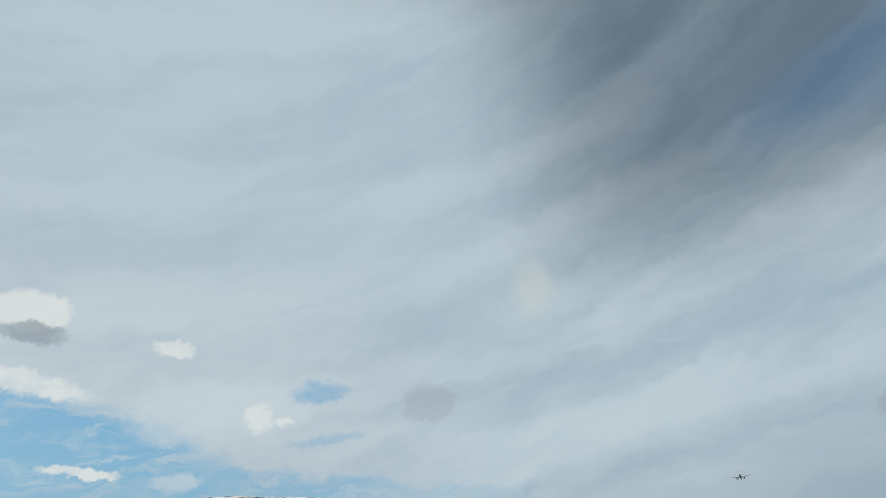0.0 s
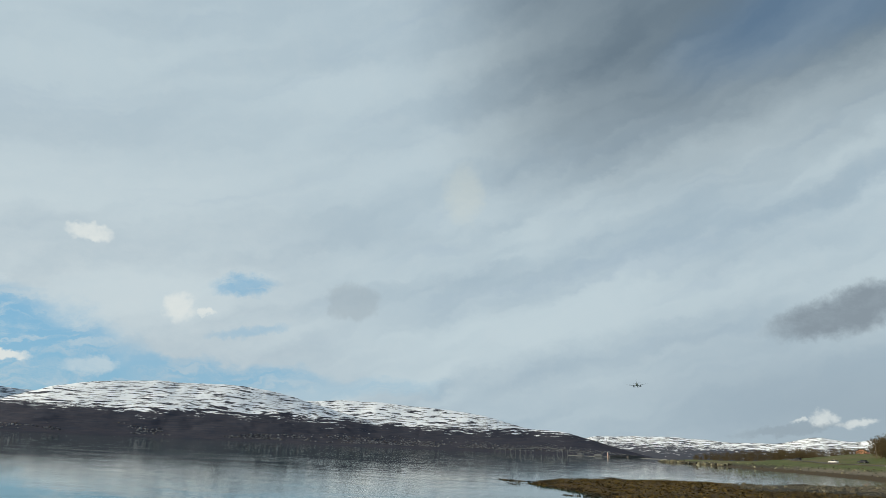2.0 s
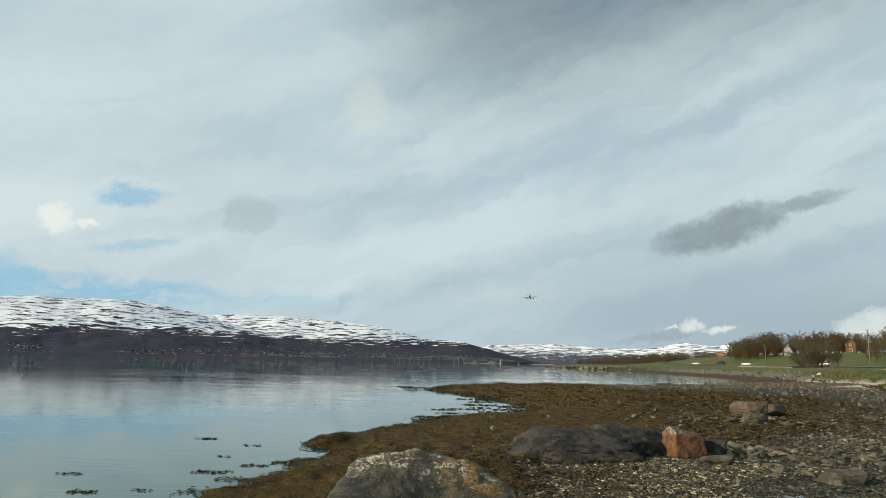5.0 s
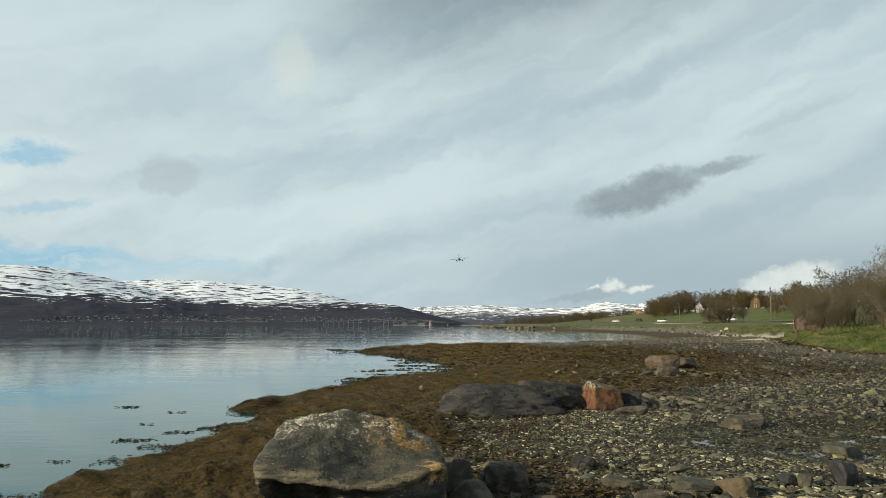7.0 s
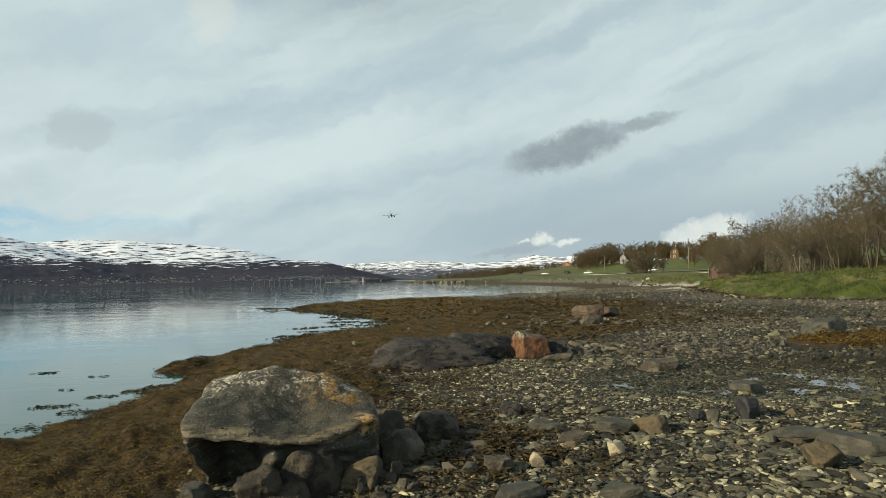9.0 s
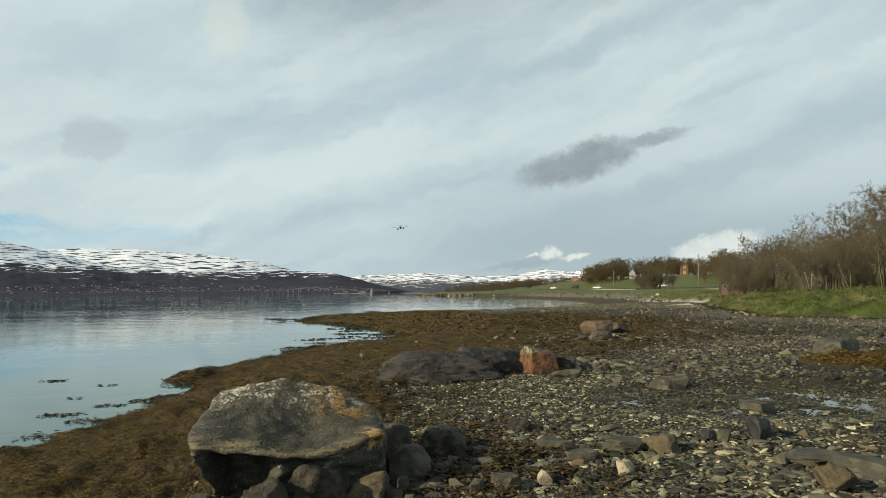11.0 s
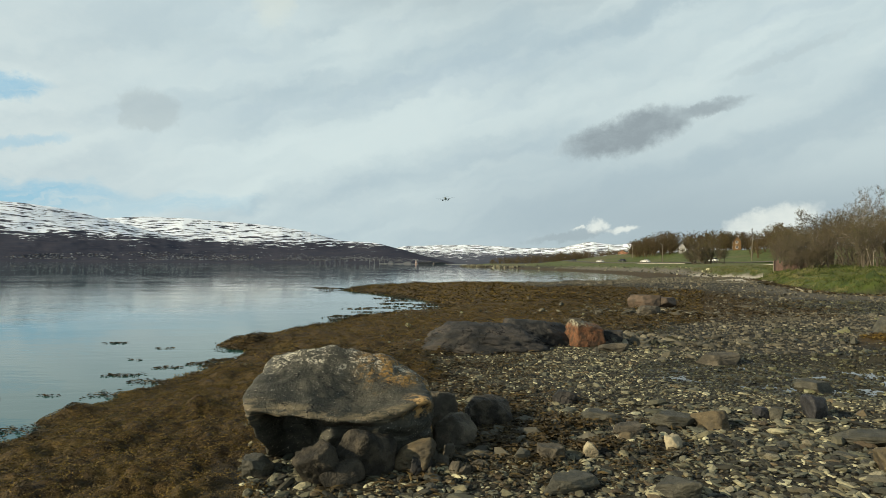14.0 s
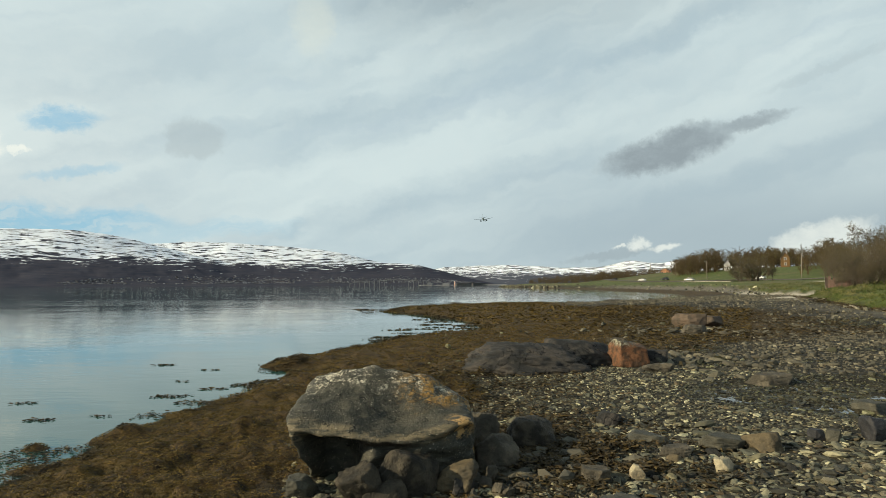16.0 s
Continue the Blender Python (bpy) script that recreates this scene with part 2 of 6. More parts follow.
STONE_TONES = [(r * k, g * k, b * k) for (r, g, b), k in zip([(0.100, 0.094, 0.066), (0.040, 0.040, 0.032), (0.128, 0.114, 0.076), (0.062, 0.062, 0.048), (0.195, 0.178, 0.124), (0.026, 0.026, 0.022), (0.082, 0.076, 0.054), (0.017, 0.018, 0.017), (0.100, 0.076, 0.048), (0.066, 0.070, 0.056), (0.112, 0.106, 0.080), (0.31, 0.288, 0.205), (0.046, 0.043, 0.033), (0.075, 0.077, 0.066)], (1.0, 0.7, 1.15, 0.85, 1.25, 0.6, 0.95, 0.6, 1.0, 0.9, 1.15, 1.25, 0.7, 1.0))]


def ground_colour(t, pos):
    def attribute(name):
        n = t.nodes.new("ShaderNodeAttribute")
        n.attribute_name = name
        return n.outputs["Fac"]
    n1, n2, n3 = noise_node(t, pos, 1.3, 5.0), noise_node(t, pos, 14.0, 6.0, 0.7), noise_node(t, pos, 60.0, 4.0, 0.7)
    # near-black base: weed and shade in the gaps between stones put into the colour
    gravel = mix_colour(t, smooth(t, n2, 0.35, 0.65), (0.006, 0.0055, 0.004), (0.032, 0.029, 0.019))
    gravel = mix_colour(t, smooth(t, n3, 0.60, 0.74), gravel, (0.09, 0.084, 0.066))
    gravel = mix_colour(t, math_node(t, "MULTIPLY", smooth(t, n1, 0.45, 0.7), 0.45), gravel, (0.075, 0.065, 0.035))
    weed = mix_colour(t, smooth(t, n2, 0.38, 0.62), (0.018, 0.012, 0.005), (0.072, 0.044, 0.010))
    weed = mix_colour(t, math_node(t, "MULTIPLY", smooth(t, n1, 0.5, 0.72), 0.6), weed, (0.12, 0.082, 0.02))
    grass = mix_colour(t, smooth(t, noise_node(t, pos, 0.12, 4.0), 0.38, 0.62), (0.052, 0.078, 0.012), (0.080, 0.105, 0.022))
    grass = mix_colour(t, math_node(t, "MULTIPLY", smooth(t, n2, 0.45, 0.7), 0.5), grass, (0.11, 0.10, 0.04))
    tuft = noise_node(t, stretch(t, pos, (1, 0.5, 1)), 0.55, 5.0, 0.65)
    grass = mix_colour(t, math_node(t, "MULTIPLY", smooth(t, tuft, 0.54, 0.66), 0.7), grass, (0.17, 0.15, 0.06))
    grass = mix_colour(t, math_node(t, "MULTIPLY", smooth(t, noise_node(t, pos, 0.9, 4.0, 0.6), 0.48, 0.38), 0.7), grass, (0.018, 0.034, 0.007))
    heath = noise_node(t, stretch(t, pos, (1, 0.4, 1)), 0.035, 6.0, 0.65)
    grass = mix_colour(t, math_node(t, "MULTIPLY", smooth(t, heath, 0.46, 0.62), 0.7), grass, (0.115, 0.098, 0.045))
    sand = mix_colour(t, smooth(t, n2, 0.35, 0.65), (0.52, 0.48, 0.40), (0.36, 0.33, 0.27))
    c = mix_colour(t, attribute("weed"), gravel, weed)
    c = mix_colour(t, attribute("grass"), c, grass)
    return mix_colour(t, attribute("sand"), c, sand)


MAT_GROUND = material("beach and turf", ground_colour, 0.8, 0.02, 25.0)
MAT_STONES = material("shore stones", island_tones([(r * 1.30, g * 1.34, b * 1.24) for r, g, b in STONE_TONES], 22.0), 0.78, 0.006, 40.0)
BEACH_TONES = [(0.066 + r * 0.46, 0.061 + g * 0.46, 0.045 + b * 0.46) for r, g, b in STONE_TONES]
MAT_BEACH_STONES = material("upper beach stones", island_tones(BEACH_TONES, 14.0), 0.8, 0.006, 30.0)
WET_TONES = [(r * 0.46, g * 0.50, b * 0.38) for r, g, b in STONE_TONES]
MAT_WET_STONES = material("wet shore stones", island_tones(WET_TONES, 22.0), 0.45, 0.006, 40.0)
MAT_STONE = material("single shore stone", object_tones(STONE_TONES, 14.0), 0.75, 0.006, 40.0)


def weed_colour(t, pos):
    c = island_tones([(0.104, 0.070, 0.012), (0.078, 0.050, 0.010), (0.132, 0.088, 0.015), (0.044, 0.029, 0.008), (0.088, 0.063, 0.012), (0.165, 0.110, 0.018)], 9.0, 0.1)(t, pos)
    # scattered dark spots paint the shading between clumps into the weed
    dark = smooth(t, noise_node(t, pos, 5.0, 5.0, 0.65), 0.52, 0.36)
    olive = smooth(t, noise_node(t, pos, 0.8, 3.0, 0.6), 0.5, 0.7)
    c = mix_colour(t, math_node(t, "MULTIPLY", olive, 0.4), c, (0.075, 0.066, 0.014))
    return mix_colour(t, math_node(t, "MULTIPLY", dark, 0.85), c, (0.016, 0.012, 0.005))


MAT_WEED = material("bladder wrack", weed_colour, 0.7)
MAT_OCHRE_WEED = material("ochre wrack", island_tones([(0.125, 0.078, 0.014), (0.095, 0.058, 0.011), (0.155, 0.10, 0.019), (0.07, 0.045, 0.010)], 9.0, 0.2), 0.7)
MAT_WEED_DARK = material("dark wet wrack", island_tones([(0.038, 0.027, 0.010), (0.055, 0.036, 0.012), (0.026, 0.02, 0.009), (0.075, 0.052, 0.016)], 9.0, 0.35), 0.65)


def crack_lines(t, pos, scale, width):
    """Thin wandering lines: 1 on a crack, 0 off it."""
    n = noise_node(t, pos, scale, 4.0, 0.6, 0.5)
    return smooth(t, math_node(t, "ABSOLUTE", math_node(t, "SUBTRACT", n, 0.5)), width, width * 0.3)


def boulder_colour(t, pos):
    split = t.nodes.new("ShaderNodeSeparateXYZ")
    t.links.new(pos, split.inputs[0])
    x, y, z = split.outputs
    beds = stretch(t, pos, (1, 1, 3.5), (0, 15, 0))
    c = mix_colour(t, smooth(t, noise_node(t, beds, 3.0, 8.0, 0.7), 0.36, 0.64), (0.027, 0.029, 0.024), (0.066, 0.064, 0.050))
    c = mix_colour(t, math_node(t, "MULTIPLY", smooth(t, noise_node(t, pos, 26.0, 6.0, 0.75), 0.44, 0.36), 0.4), c, (0.026, 0.026, 0.023))
    c = mix_colour(t, smooth(t, noise_node(t, pos, 36.0, 5.0, 0.8), 0.605, 0.64), c, (0.30, 0.28, 0.23))
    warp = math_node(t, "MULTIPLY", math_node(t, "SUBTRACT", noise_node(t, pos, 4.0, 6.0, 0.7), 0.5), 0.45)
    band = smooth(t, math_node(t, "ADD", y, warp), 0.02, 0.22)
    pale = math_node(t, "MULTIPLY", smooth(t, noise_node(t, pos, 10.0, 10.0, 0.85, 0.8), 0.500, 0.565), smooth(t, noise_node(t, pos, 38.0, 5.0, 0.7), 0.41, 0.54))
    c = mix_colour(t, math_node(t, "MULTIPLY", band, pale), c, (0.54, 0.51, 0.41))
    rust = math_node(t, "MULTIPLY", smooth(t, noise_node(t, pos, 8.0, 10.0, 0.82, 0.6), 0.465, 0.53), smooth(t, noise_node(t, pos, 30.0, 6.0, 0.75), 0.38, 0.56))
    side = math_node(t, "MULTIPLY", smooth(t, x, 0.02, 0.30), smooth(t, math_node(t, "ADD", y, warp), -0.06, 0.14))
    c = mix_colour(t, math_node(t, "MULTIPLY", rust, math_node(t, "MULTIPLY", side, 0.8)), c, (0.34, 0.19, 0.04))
    # pale seams along the lip, and a broken ochre corner
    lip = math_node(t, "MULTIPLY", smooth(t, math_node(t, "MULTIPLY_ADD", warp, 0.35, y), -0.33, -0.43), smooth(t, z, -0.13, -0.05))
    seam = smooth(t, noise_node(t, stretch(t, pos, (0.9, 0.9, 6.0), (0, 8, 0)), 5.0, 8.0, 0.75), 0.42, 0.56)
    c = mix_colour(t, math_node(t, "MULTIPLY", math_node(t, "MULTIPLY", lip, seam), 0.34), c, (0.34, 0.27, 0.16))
    corner = math_node(t, "MULTIPLY", smooth(t, x, 0.52, 0.64), math_node(t, "MULTIPLY", smooth(t, z, -0.12, -0.04), smooth(t, y, -0.1, -0.3)))
    c = mix_colour(t, math_node(t, "MULTIPLY", corner, smooth(t, noise_node(t, pos, 7.0, 5.0, 0.7), 0.46, 0.54)), c, (0.42, 0.27, 0.11))
    return mix_colour(t, crack_lines(t, beds, 1.6, 0.006), c, (0.010, 0.010, 0.009))


MAT_BOULDER = material("lichen-covered schist", boulder_colour, 0.62, 0.028, 9.0)
MAT_GREY_ROCK = material("grey schist", two_tone((0.058, 0.053, 0.042), (0.128, 0.112, 0.083), 5.0), 0.75, 0.03, 14.0)

MAT_BROWN_ROCK = material("dark brown schist", two_tone((0.026, 0.024, 0.019), (0.078, 0.067, 0.049), 7.0), 0.65, 0.05, 12.0)


def cracked(base, scale, width):
    def at(t, pos):
        return mix_colour(t, crack_lines(t, pos, scale, width), base(t, pos), (0.008, 0.008, 0.008))
    return at


MAT_DARK_ROCK = material("dark wet slate", cracked(two_tone((0.022, 0.023, 0.023), (0.064, 0.057, 0.050), 2.5), 1.0, 0.012), 0.75, 0.03, 8.0)


def orange_colour(t, pos):
    split = t.nodes.new("ShaderNodeSeparateXYZ")
    t.links.new(pos, split.inputs[0])
    c = two_tone((0.175, 0.083, 0.043), (0.070, 0.044, 0.029), 7.0)(t, pos)
    n = noise_node(t, pos, 16.0, 6.0, 0.75)
    top = smooth(t, math_node(t, "MULTIPLY_ADD", n, 0.35, split.outputs[2]), 0.27, 0.39)
    return mix_colour(t, top, c, mix_colour(t, smooth(t, n, 0.45, 0.6), (0.055, 0.05, 0.035), (0.26, 0.25, 0.19)))


MAT_ORANGE_ROCK = material("rust-orange granite", orange_colour, 0.8, 0.03, 10.0)
MAT_PINK_ROCK = material("pinkish granite", two_tone((0.118, 0.088, 0.065), (0.068, 0.055, 0.043), 4.0), 0.8, 0.02, 10.0)
MAT_TAN_ROCK = material("tan layered stone", two_tone((0.115, 0.092, 0.056), (0.062, 0.053, 0.037), 7.0), 0.75, 0.012, 22.0)
MAT_BLACK_ROCK = material("black slate", two_tone((0.025, 0.026, 0.03), (0.05, 0.05, 0.052), 5.0), 0.5, 0.012, 18.0)
MAT_PALE_ROCK = material("pale quartz stone", two_tone((0.36, 0.32, 0.22), (0.26, 0.22, 0.15), 8.0), 0.7, 0.01, 24.0)
MAT_GREEN_ROCK = material("grey-green slate", two_tone((0.050, 0.050, 0.040), (0.088, 0.084, 0.064), 6.0), 0.65, 0.015, 14.0)


# ---------------------------------------------------------------- ground
SHORE = [(-9, -60), (-7, 0), (-5.3, 4.5), (-4.6, 6.0), (-4.35, 7.2), (-4.25, 8.2), (-4.2, 9.2), (-4.0, 10.3), (-4.0, 11.5), (-3.8, 12.8), (-3.3, 13.8),
         (-3.5, 14.8), (-4.3, 15.8), (-3.9, 17.3), (-2.9, 19.5), (-2.4, 21.3), (-1.6, 24.2), (-0.2, 25.1), (0.9, 26.2), (2.0, 29.6), (1.0, 34.8), (-0.6, 39.6), (-4.5, 47.5),
         (-4.2, 50.0), (-1.5, 54.5), (4.5, 60), (10, 62), (14, 66), (21, 73), (29.5, 82), (37, 95), (41.5, 110), (45, 128), (47, 161), (49, 219), (48, 292),
         (44, 400), (41, 484), (47, 492), (80, 560), (100, 640), (112, 700), (150, 1000), (600, 2400), (4800, 2400), (4800, -4800), (-9, -4800)]
TURF = [(26, -60), (25, 2), (23.6, 14), (22.4, 23), (21.4, 26), (20.7, 28), (21.6, 31.5), (24.2, 38.5), (27.6, 46), (31.0, 54), (34, 58), (42, 67),
        (47, 80), (48, 93), (53, 110), (57, 128), (60, 161), (62, 219), (60, 292), (55, 400), (50, 474), (58, 486), (92, 556), (108, 640),
        (118, 700), (158, 1000), (620, 2400), (4800, 2400), (4800, -4800), (26, -4800)]
WRACK = [(-9, 1), (-1.5, 4.0), (-0.8, 5.5), (0.1, 8.6), (0.7, 9.9), (0.4, 11.6), (1.6, 12.6), (3.3, 14.5), (4.9, 17.5), (5.6, 20.5),
         (7.5, 24), (9.0, 30), (9.5, 40), (8.5, 52), (12, 64), (20, 72), (4, 60), (-12, 54), (-12, 20)]
THIN_WRACK = [(3.8, 15.0), (6.8, 16.0), (10.5, 17.2), (13.5, 19.2), (16.0, 24.5), (16.8, 31), (15.0, 42), (9, 44), (6, 30)]


def lattice(ix, iy, seed):
    h = (ix.astype(np.int64) * 374761393 + iy.astype(np.int64) * 668265263 + seed * 974711) & 0xFFFFFFFF
    h = ((h ^ (h >> 13)) * 1274126177) & 0xFFFFFFFF
    return ((h ^ (h >> 16)) & 0xFFFF) / 65535.0


def grain(x, y, seed=0):
    """Smooth noise in the plane, 0 to 1, one cell a metre."""
    fx, fy = np.floor(x), np.floor(y)
    u, v = x - fx, y - fy
    u, v = u * u * (3 - 2 * u), v * v * (3 - 2 * v)
    a, b = lattice(fx, fy, seed), lattice(fx + 1, fy, seed)
    c, d = lattice(fx, fy + 1, seed), lattice(fx + 1, fy + 1, seed)
    return (a * (1 - u) + b * u) * (1 - v) + (c * (1 - u) + d * u) * v


def layered(x, y, seed=0, octaves=4):
    total, part_of = 0.0, 0.5
    for k in range(octaves):
        total = total + part_of * (grain(x * 2**k, y * 2**k, seed + k) - 0.5)
        part_of *= 0.55
    return total


def inside_by(x, y, outline):
    """Metres by which points lie inside a closed outline (negative: outside)."""
    best, odd = np.full(x.shape, 1e9), np.zeros(x.shape, bool)
    for (x0, y0), (x1, y1) in zip(outline, outline[1:] + outline[:1]):
        dx, dy = x1 - x0, y1 - y0
        k = np.clip(((x - x0) * dx + (y - y0) * dy) / (dx * dx + dy * dy), 0, 1)
        best = np.minimum(best, np.hypot(x - x0 - k * dx, y - y0 - k * dy))
        odd ^= ((y0 > y) != (y1 > y)) & (x < (x1 - x0) * (y - y0) / (y1 - y0 if y1 != y0 else 1e-9) + x0)
    return np.where(odd, best, -best)


def ease(v, low, high):
    k = np.clip((v - low) / (high - low), 0, 1)
    return k * k * (3 - 2 * k)


MOUNDS = [(-4.25, 8.55, 0.34, 0.24, 0.15), (-3.75, 16.0, 0.62, 0.40, 0.17), (-3.1, 13.4, 0.26, 0.22, 0.14), (-5.1, 7.9, 0.26, 0.16, 0.16), (-4.6, 6.95, 0.20, 0.12, 0.10), (-2.45, 7.95, 0.17, 0.15, 0.13),
          (0.5, 56.0, 2.0, 0.8, 0.22), (5, 59.5, 1.6, 0.8, 0.25), (-3, 52, 1.8, 0.8, 0.22), (9, 61, 1.6, 1.0, 0.22), (13, 64.5, 1.5, 1.0, 0.2), (18, 69.5, 1.5, 1.0, 0.2)]  # place, radii, height
POOL = (6.3, 9.1, 3.3, 1.8, -12.0, 0.320)  # centre, radii, turn, water level


def pool_depth(x, y):
    c, s = math.cos(radians(POOL[4])), math.sin(radians(POOL[4]))
    u, v = ((x - POOL[0]) * c + (y - POOL[1]) * s) / POOL[2], ((y - POOL[1]) * c - (x - POOL[0]) * s) / POOL[3]
    return ease(1.15 - np.hypot(u, v), 0, 0.5)


def masks(x, y):
    near = 1 / (1 + np.hypot(x, y) / 40)
    ragged = layered(x * 1.1, y * 1.1, 5) * 1.1 + layered(x * 0.25, y * 0.25, 9) * 2.0 * (1 - near)
    shore = inside_by(x, y, SHORE)
    turf = inside_by(x, y, TURF)
    wrack = ease(inside_by(x, y, WRACK) + layered(x * 0.9, y * 0.9, 21) * 2.0, -0.2, 0.35)
    thin = ease(inside_by(x, y, THIN_WRACK) + layered(x * 0.5, y * 0.5, 31) * 5.0, -0.5, 2.0)
    patch = ease(1.15 - np.hypot((x - 10.6) / 1.7, (y - 11.9) / 1.0) + layered(x, y, 41), 0, 0.25)
    bay = ease(y, 86, 104) * ease(-turf + layered(x * 0.2, y * 0.2, 43) * 3.0, 2.5, 5.0) * ease(640 - y, 0, 60)
    return shore + ragged * ease(shore, -8, 0) * ease(3 - shore, 0, 3), turf, np.maximum(np.maximum(wrack, thin * 0.85), np.maximum(patch, bay))


def height(x, y):
    x, y = np.asarray(x, float), np.asarray(y, float)
    shore, turf, wrack = masks(x, y)
    z = np.interp(shore, [-80, -10, -2, 0, 1, 3, 6, 9, 14, 20, 30, 60, 120], [-6, -1.2, -0.25, 0, 0.10, 0.22, 0.33, 0.385, 0.53, 0.75, 0.88, 1.05, 1.25])
    z = z + ease(turf, -0.1, 1.1) * (0.20 + np.abs(layered(x * 0.7, y * 0.7, 65)) * 1.7 * ease(160 - np.hypot(x, y), 0, 60)) + np.interp(turf, [0, 5, 14, 22, 44, 70, 100, 170, 330, 600, 3000], [0, 0.32, 0.75, 0.9, 1.6, 4.1, 8.0, 11.3, 16, 22, 60])
    z = z + 0.85 * ease(turf, -4, 1) * (1 - ease(turf, 8, 26)) * ease(y, 95, 130)
    for mx, my, rx, ry, mh in MOUNDS:
        z = z + mh * np.exp(-(((x - mx) / rx) ** 2) - ((y - my) / ry) ** 2)
    r = np.hypot(x, y)
    z = z - pool_depth(x, y) * (np.maximum(z - 0.322, 0) - layered(x * 3.1, y * 3.1, 15) * 0.07)
    dry = ease(shore, -1.5, 0.5)
    z = z + dry * (layered(x * 2.2, y * 2.2, 3) * 0.06 + layered(x * 0.3, y * 0.3, 7) * 0.12 * ease(r, 8, 25)) * ease(400 - r, 0, 300)
    return z + wrack * (1 - ease(turf, -1, 0)) * ease(shore, 0.0, 1.4) * (np.abs(layered(x * 1.4, y * 1.4, 51)) * 0.26 + np.abs(layered(x * 2.7, y * 2.7, 57)) * 0.30 + np.abs(layered(x * 5, y * 5, 55)) * 0.22) * ease(120 - r, 0, 60)


# ---------------------------------------------------------------- mesh helpers
def solid(name, verts, faces, mat, parent=None, label="", shade=False):
    """One mesh object from arrays; under a thing or a part where one is given."""
    verts = np.asarray(verts, np.float32)
    me = bpy.data.meshes.new(name)
    if isinstance(faces, np.ndarray):
        k = faces.shape[1]
        me.vertices.add(len(verts))
        me.vertices.foreach_set("co", verts.ravel())
        me.loops.add(faces.size)
        me.loops.foreach_set("vertex_index", faces.astype(np.int32).ravel())
        me.polygons.add(len(faces))
        me.polygons.foreach_set("loop_start", np.arange(0, faces.size, k, dtype=np.int32))
        me.update(calc_edges=True)
    else:
        me.from_pydata(verts.tolist(), [], faces)
    me.validate()
    me.polygons.foreach_set("use_smooth", [shade] * len(me.polygons))
    me.materials.append(mat)
    ob = new(name, me)
    if parent:
        ob.parent = parent
    if label:
        ob["label"] = label
    return ob


def part(name, bm, mat, parent=None, label="", shade=False):
    """A bmesh as one mesh object under a thing or under a part."""
    me = bpy.data.meshes.new(name)
    bmesh.ops.recalc_face_normals(bm, faces=bm.faces)
    bm.to_mesh(me)
    bm.free()
    if shade:
        me.polygons.foreach_set("use_smooth", [True] * len(me.polygons))
    me.materials.append(mat)
    ob = new(name, me)
    ob.parent = parent
    if label:
        ob["label"] = label
    return ob


def box(x, y, z, bevel=0.0, at=(0, 0, 0), turn=None):
    bm = bmesh.new()
    m = Matrix.Translation(at) @ (turn or Matrix.Identity(4)) @ Matrix.Diagonal((x, y, z, 1))
    bmesh.ops.create_cube(bm, size=1.0, matrix=m)
    if bevel:
        bmesh.ops.bevel(bm, geom=bm.edges[:], offset=bevel, segments=2, affect="EDGES")
    return bm


def tube(r0, r1, length, at=(0, 0, 0), turn=None, sides=10):
    """A tapered tube along +z from at."""
    bm = bmesh.new()
    m = Matrix.Translation(at) @ (turn or Matrix.Identity(4)) @ Matrix.Translation((0, 0, length / 2))
    bmesh.ops.create_cone(bm, cap_ends=True, segments=sides, radius1=r0, radius2=r1, depth=length, matrix=m)
    return bm


def attribute(ob, name, values):
    a = ob.data.attributes.new(name, "FLOAT", "POINT")
    a.data.foreach_set("value", np.asarray(values, np.float32).ravel())


def grid_faces(rows, cols, closed=False):
    i, j = np.meshgrid(np.arange(rows - 1), np.arange(cols if closed else cols - 1), indexing="ij")
    j2 = (j + 1) % cols
    return np.stack([i * cols + j, i * cols + j2, (i + 1) * cols + j2, (i + 1) * cols + j], -1).reshape(-1, 4)


# ---------------------------------------------------------------- ground sheet
def build_ground():
    az = np.radians(np.r_[np.linspace(-62, 60, 360), np.linspace(62, 296, 60)])
    r = np.r_[0.0, 0.5, np.geomspace(1.0, 70, 240), np.geomspace(72, 4900, 90)]
    rr, aa = np.meshgrid(r, az, indexing="ij")
    x, y = rr * np.sin(aa), rr * np.cos(aa)
    z = height(x, y)
    shore, turf, wrack = masks(x, y)
    verts = np.stack([x, y, z], -1).reshape(-1, 3)
    faces = grid_faces(len(r), len(az), True)[:, ::-1]
    ob = solid("ground", verts, faces, MAT_GROUND, shade=True)
    sand = ease(turf, -4.5, -2.5) * ease(-turf, -0.3, 0.4) * (0.10 + 0.90 * ease(y, 42, 50)) * ease(260 - y, 0, 60) * (1 - 0.75 * ease(y, 96, 112)) * np.maximum(ease(layered(x * 0.2, y * 0.2, 77), -0.12, 0.05), ease(y, 48, 54))
    attribute(ob, "weed", wrack * (1 - ease(turf, -1, 0)))
    attribute(ob, "grass", ease(turf + layered(x, y, 71) * 1.2, -0.1, 0.4))
    attribute(ob, "sand", sand)
    return tagged(ob, "stony beach, weed-covered foreshore and turf along a fjord", "ground", kind="structure")


GROUND = build_ground()


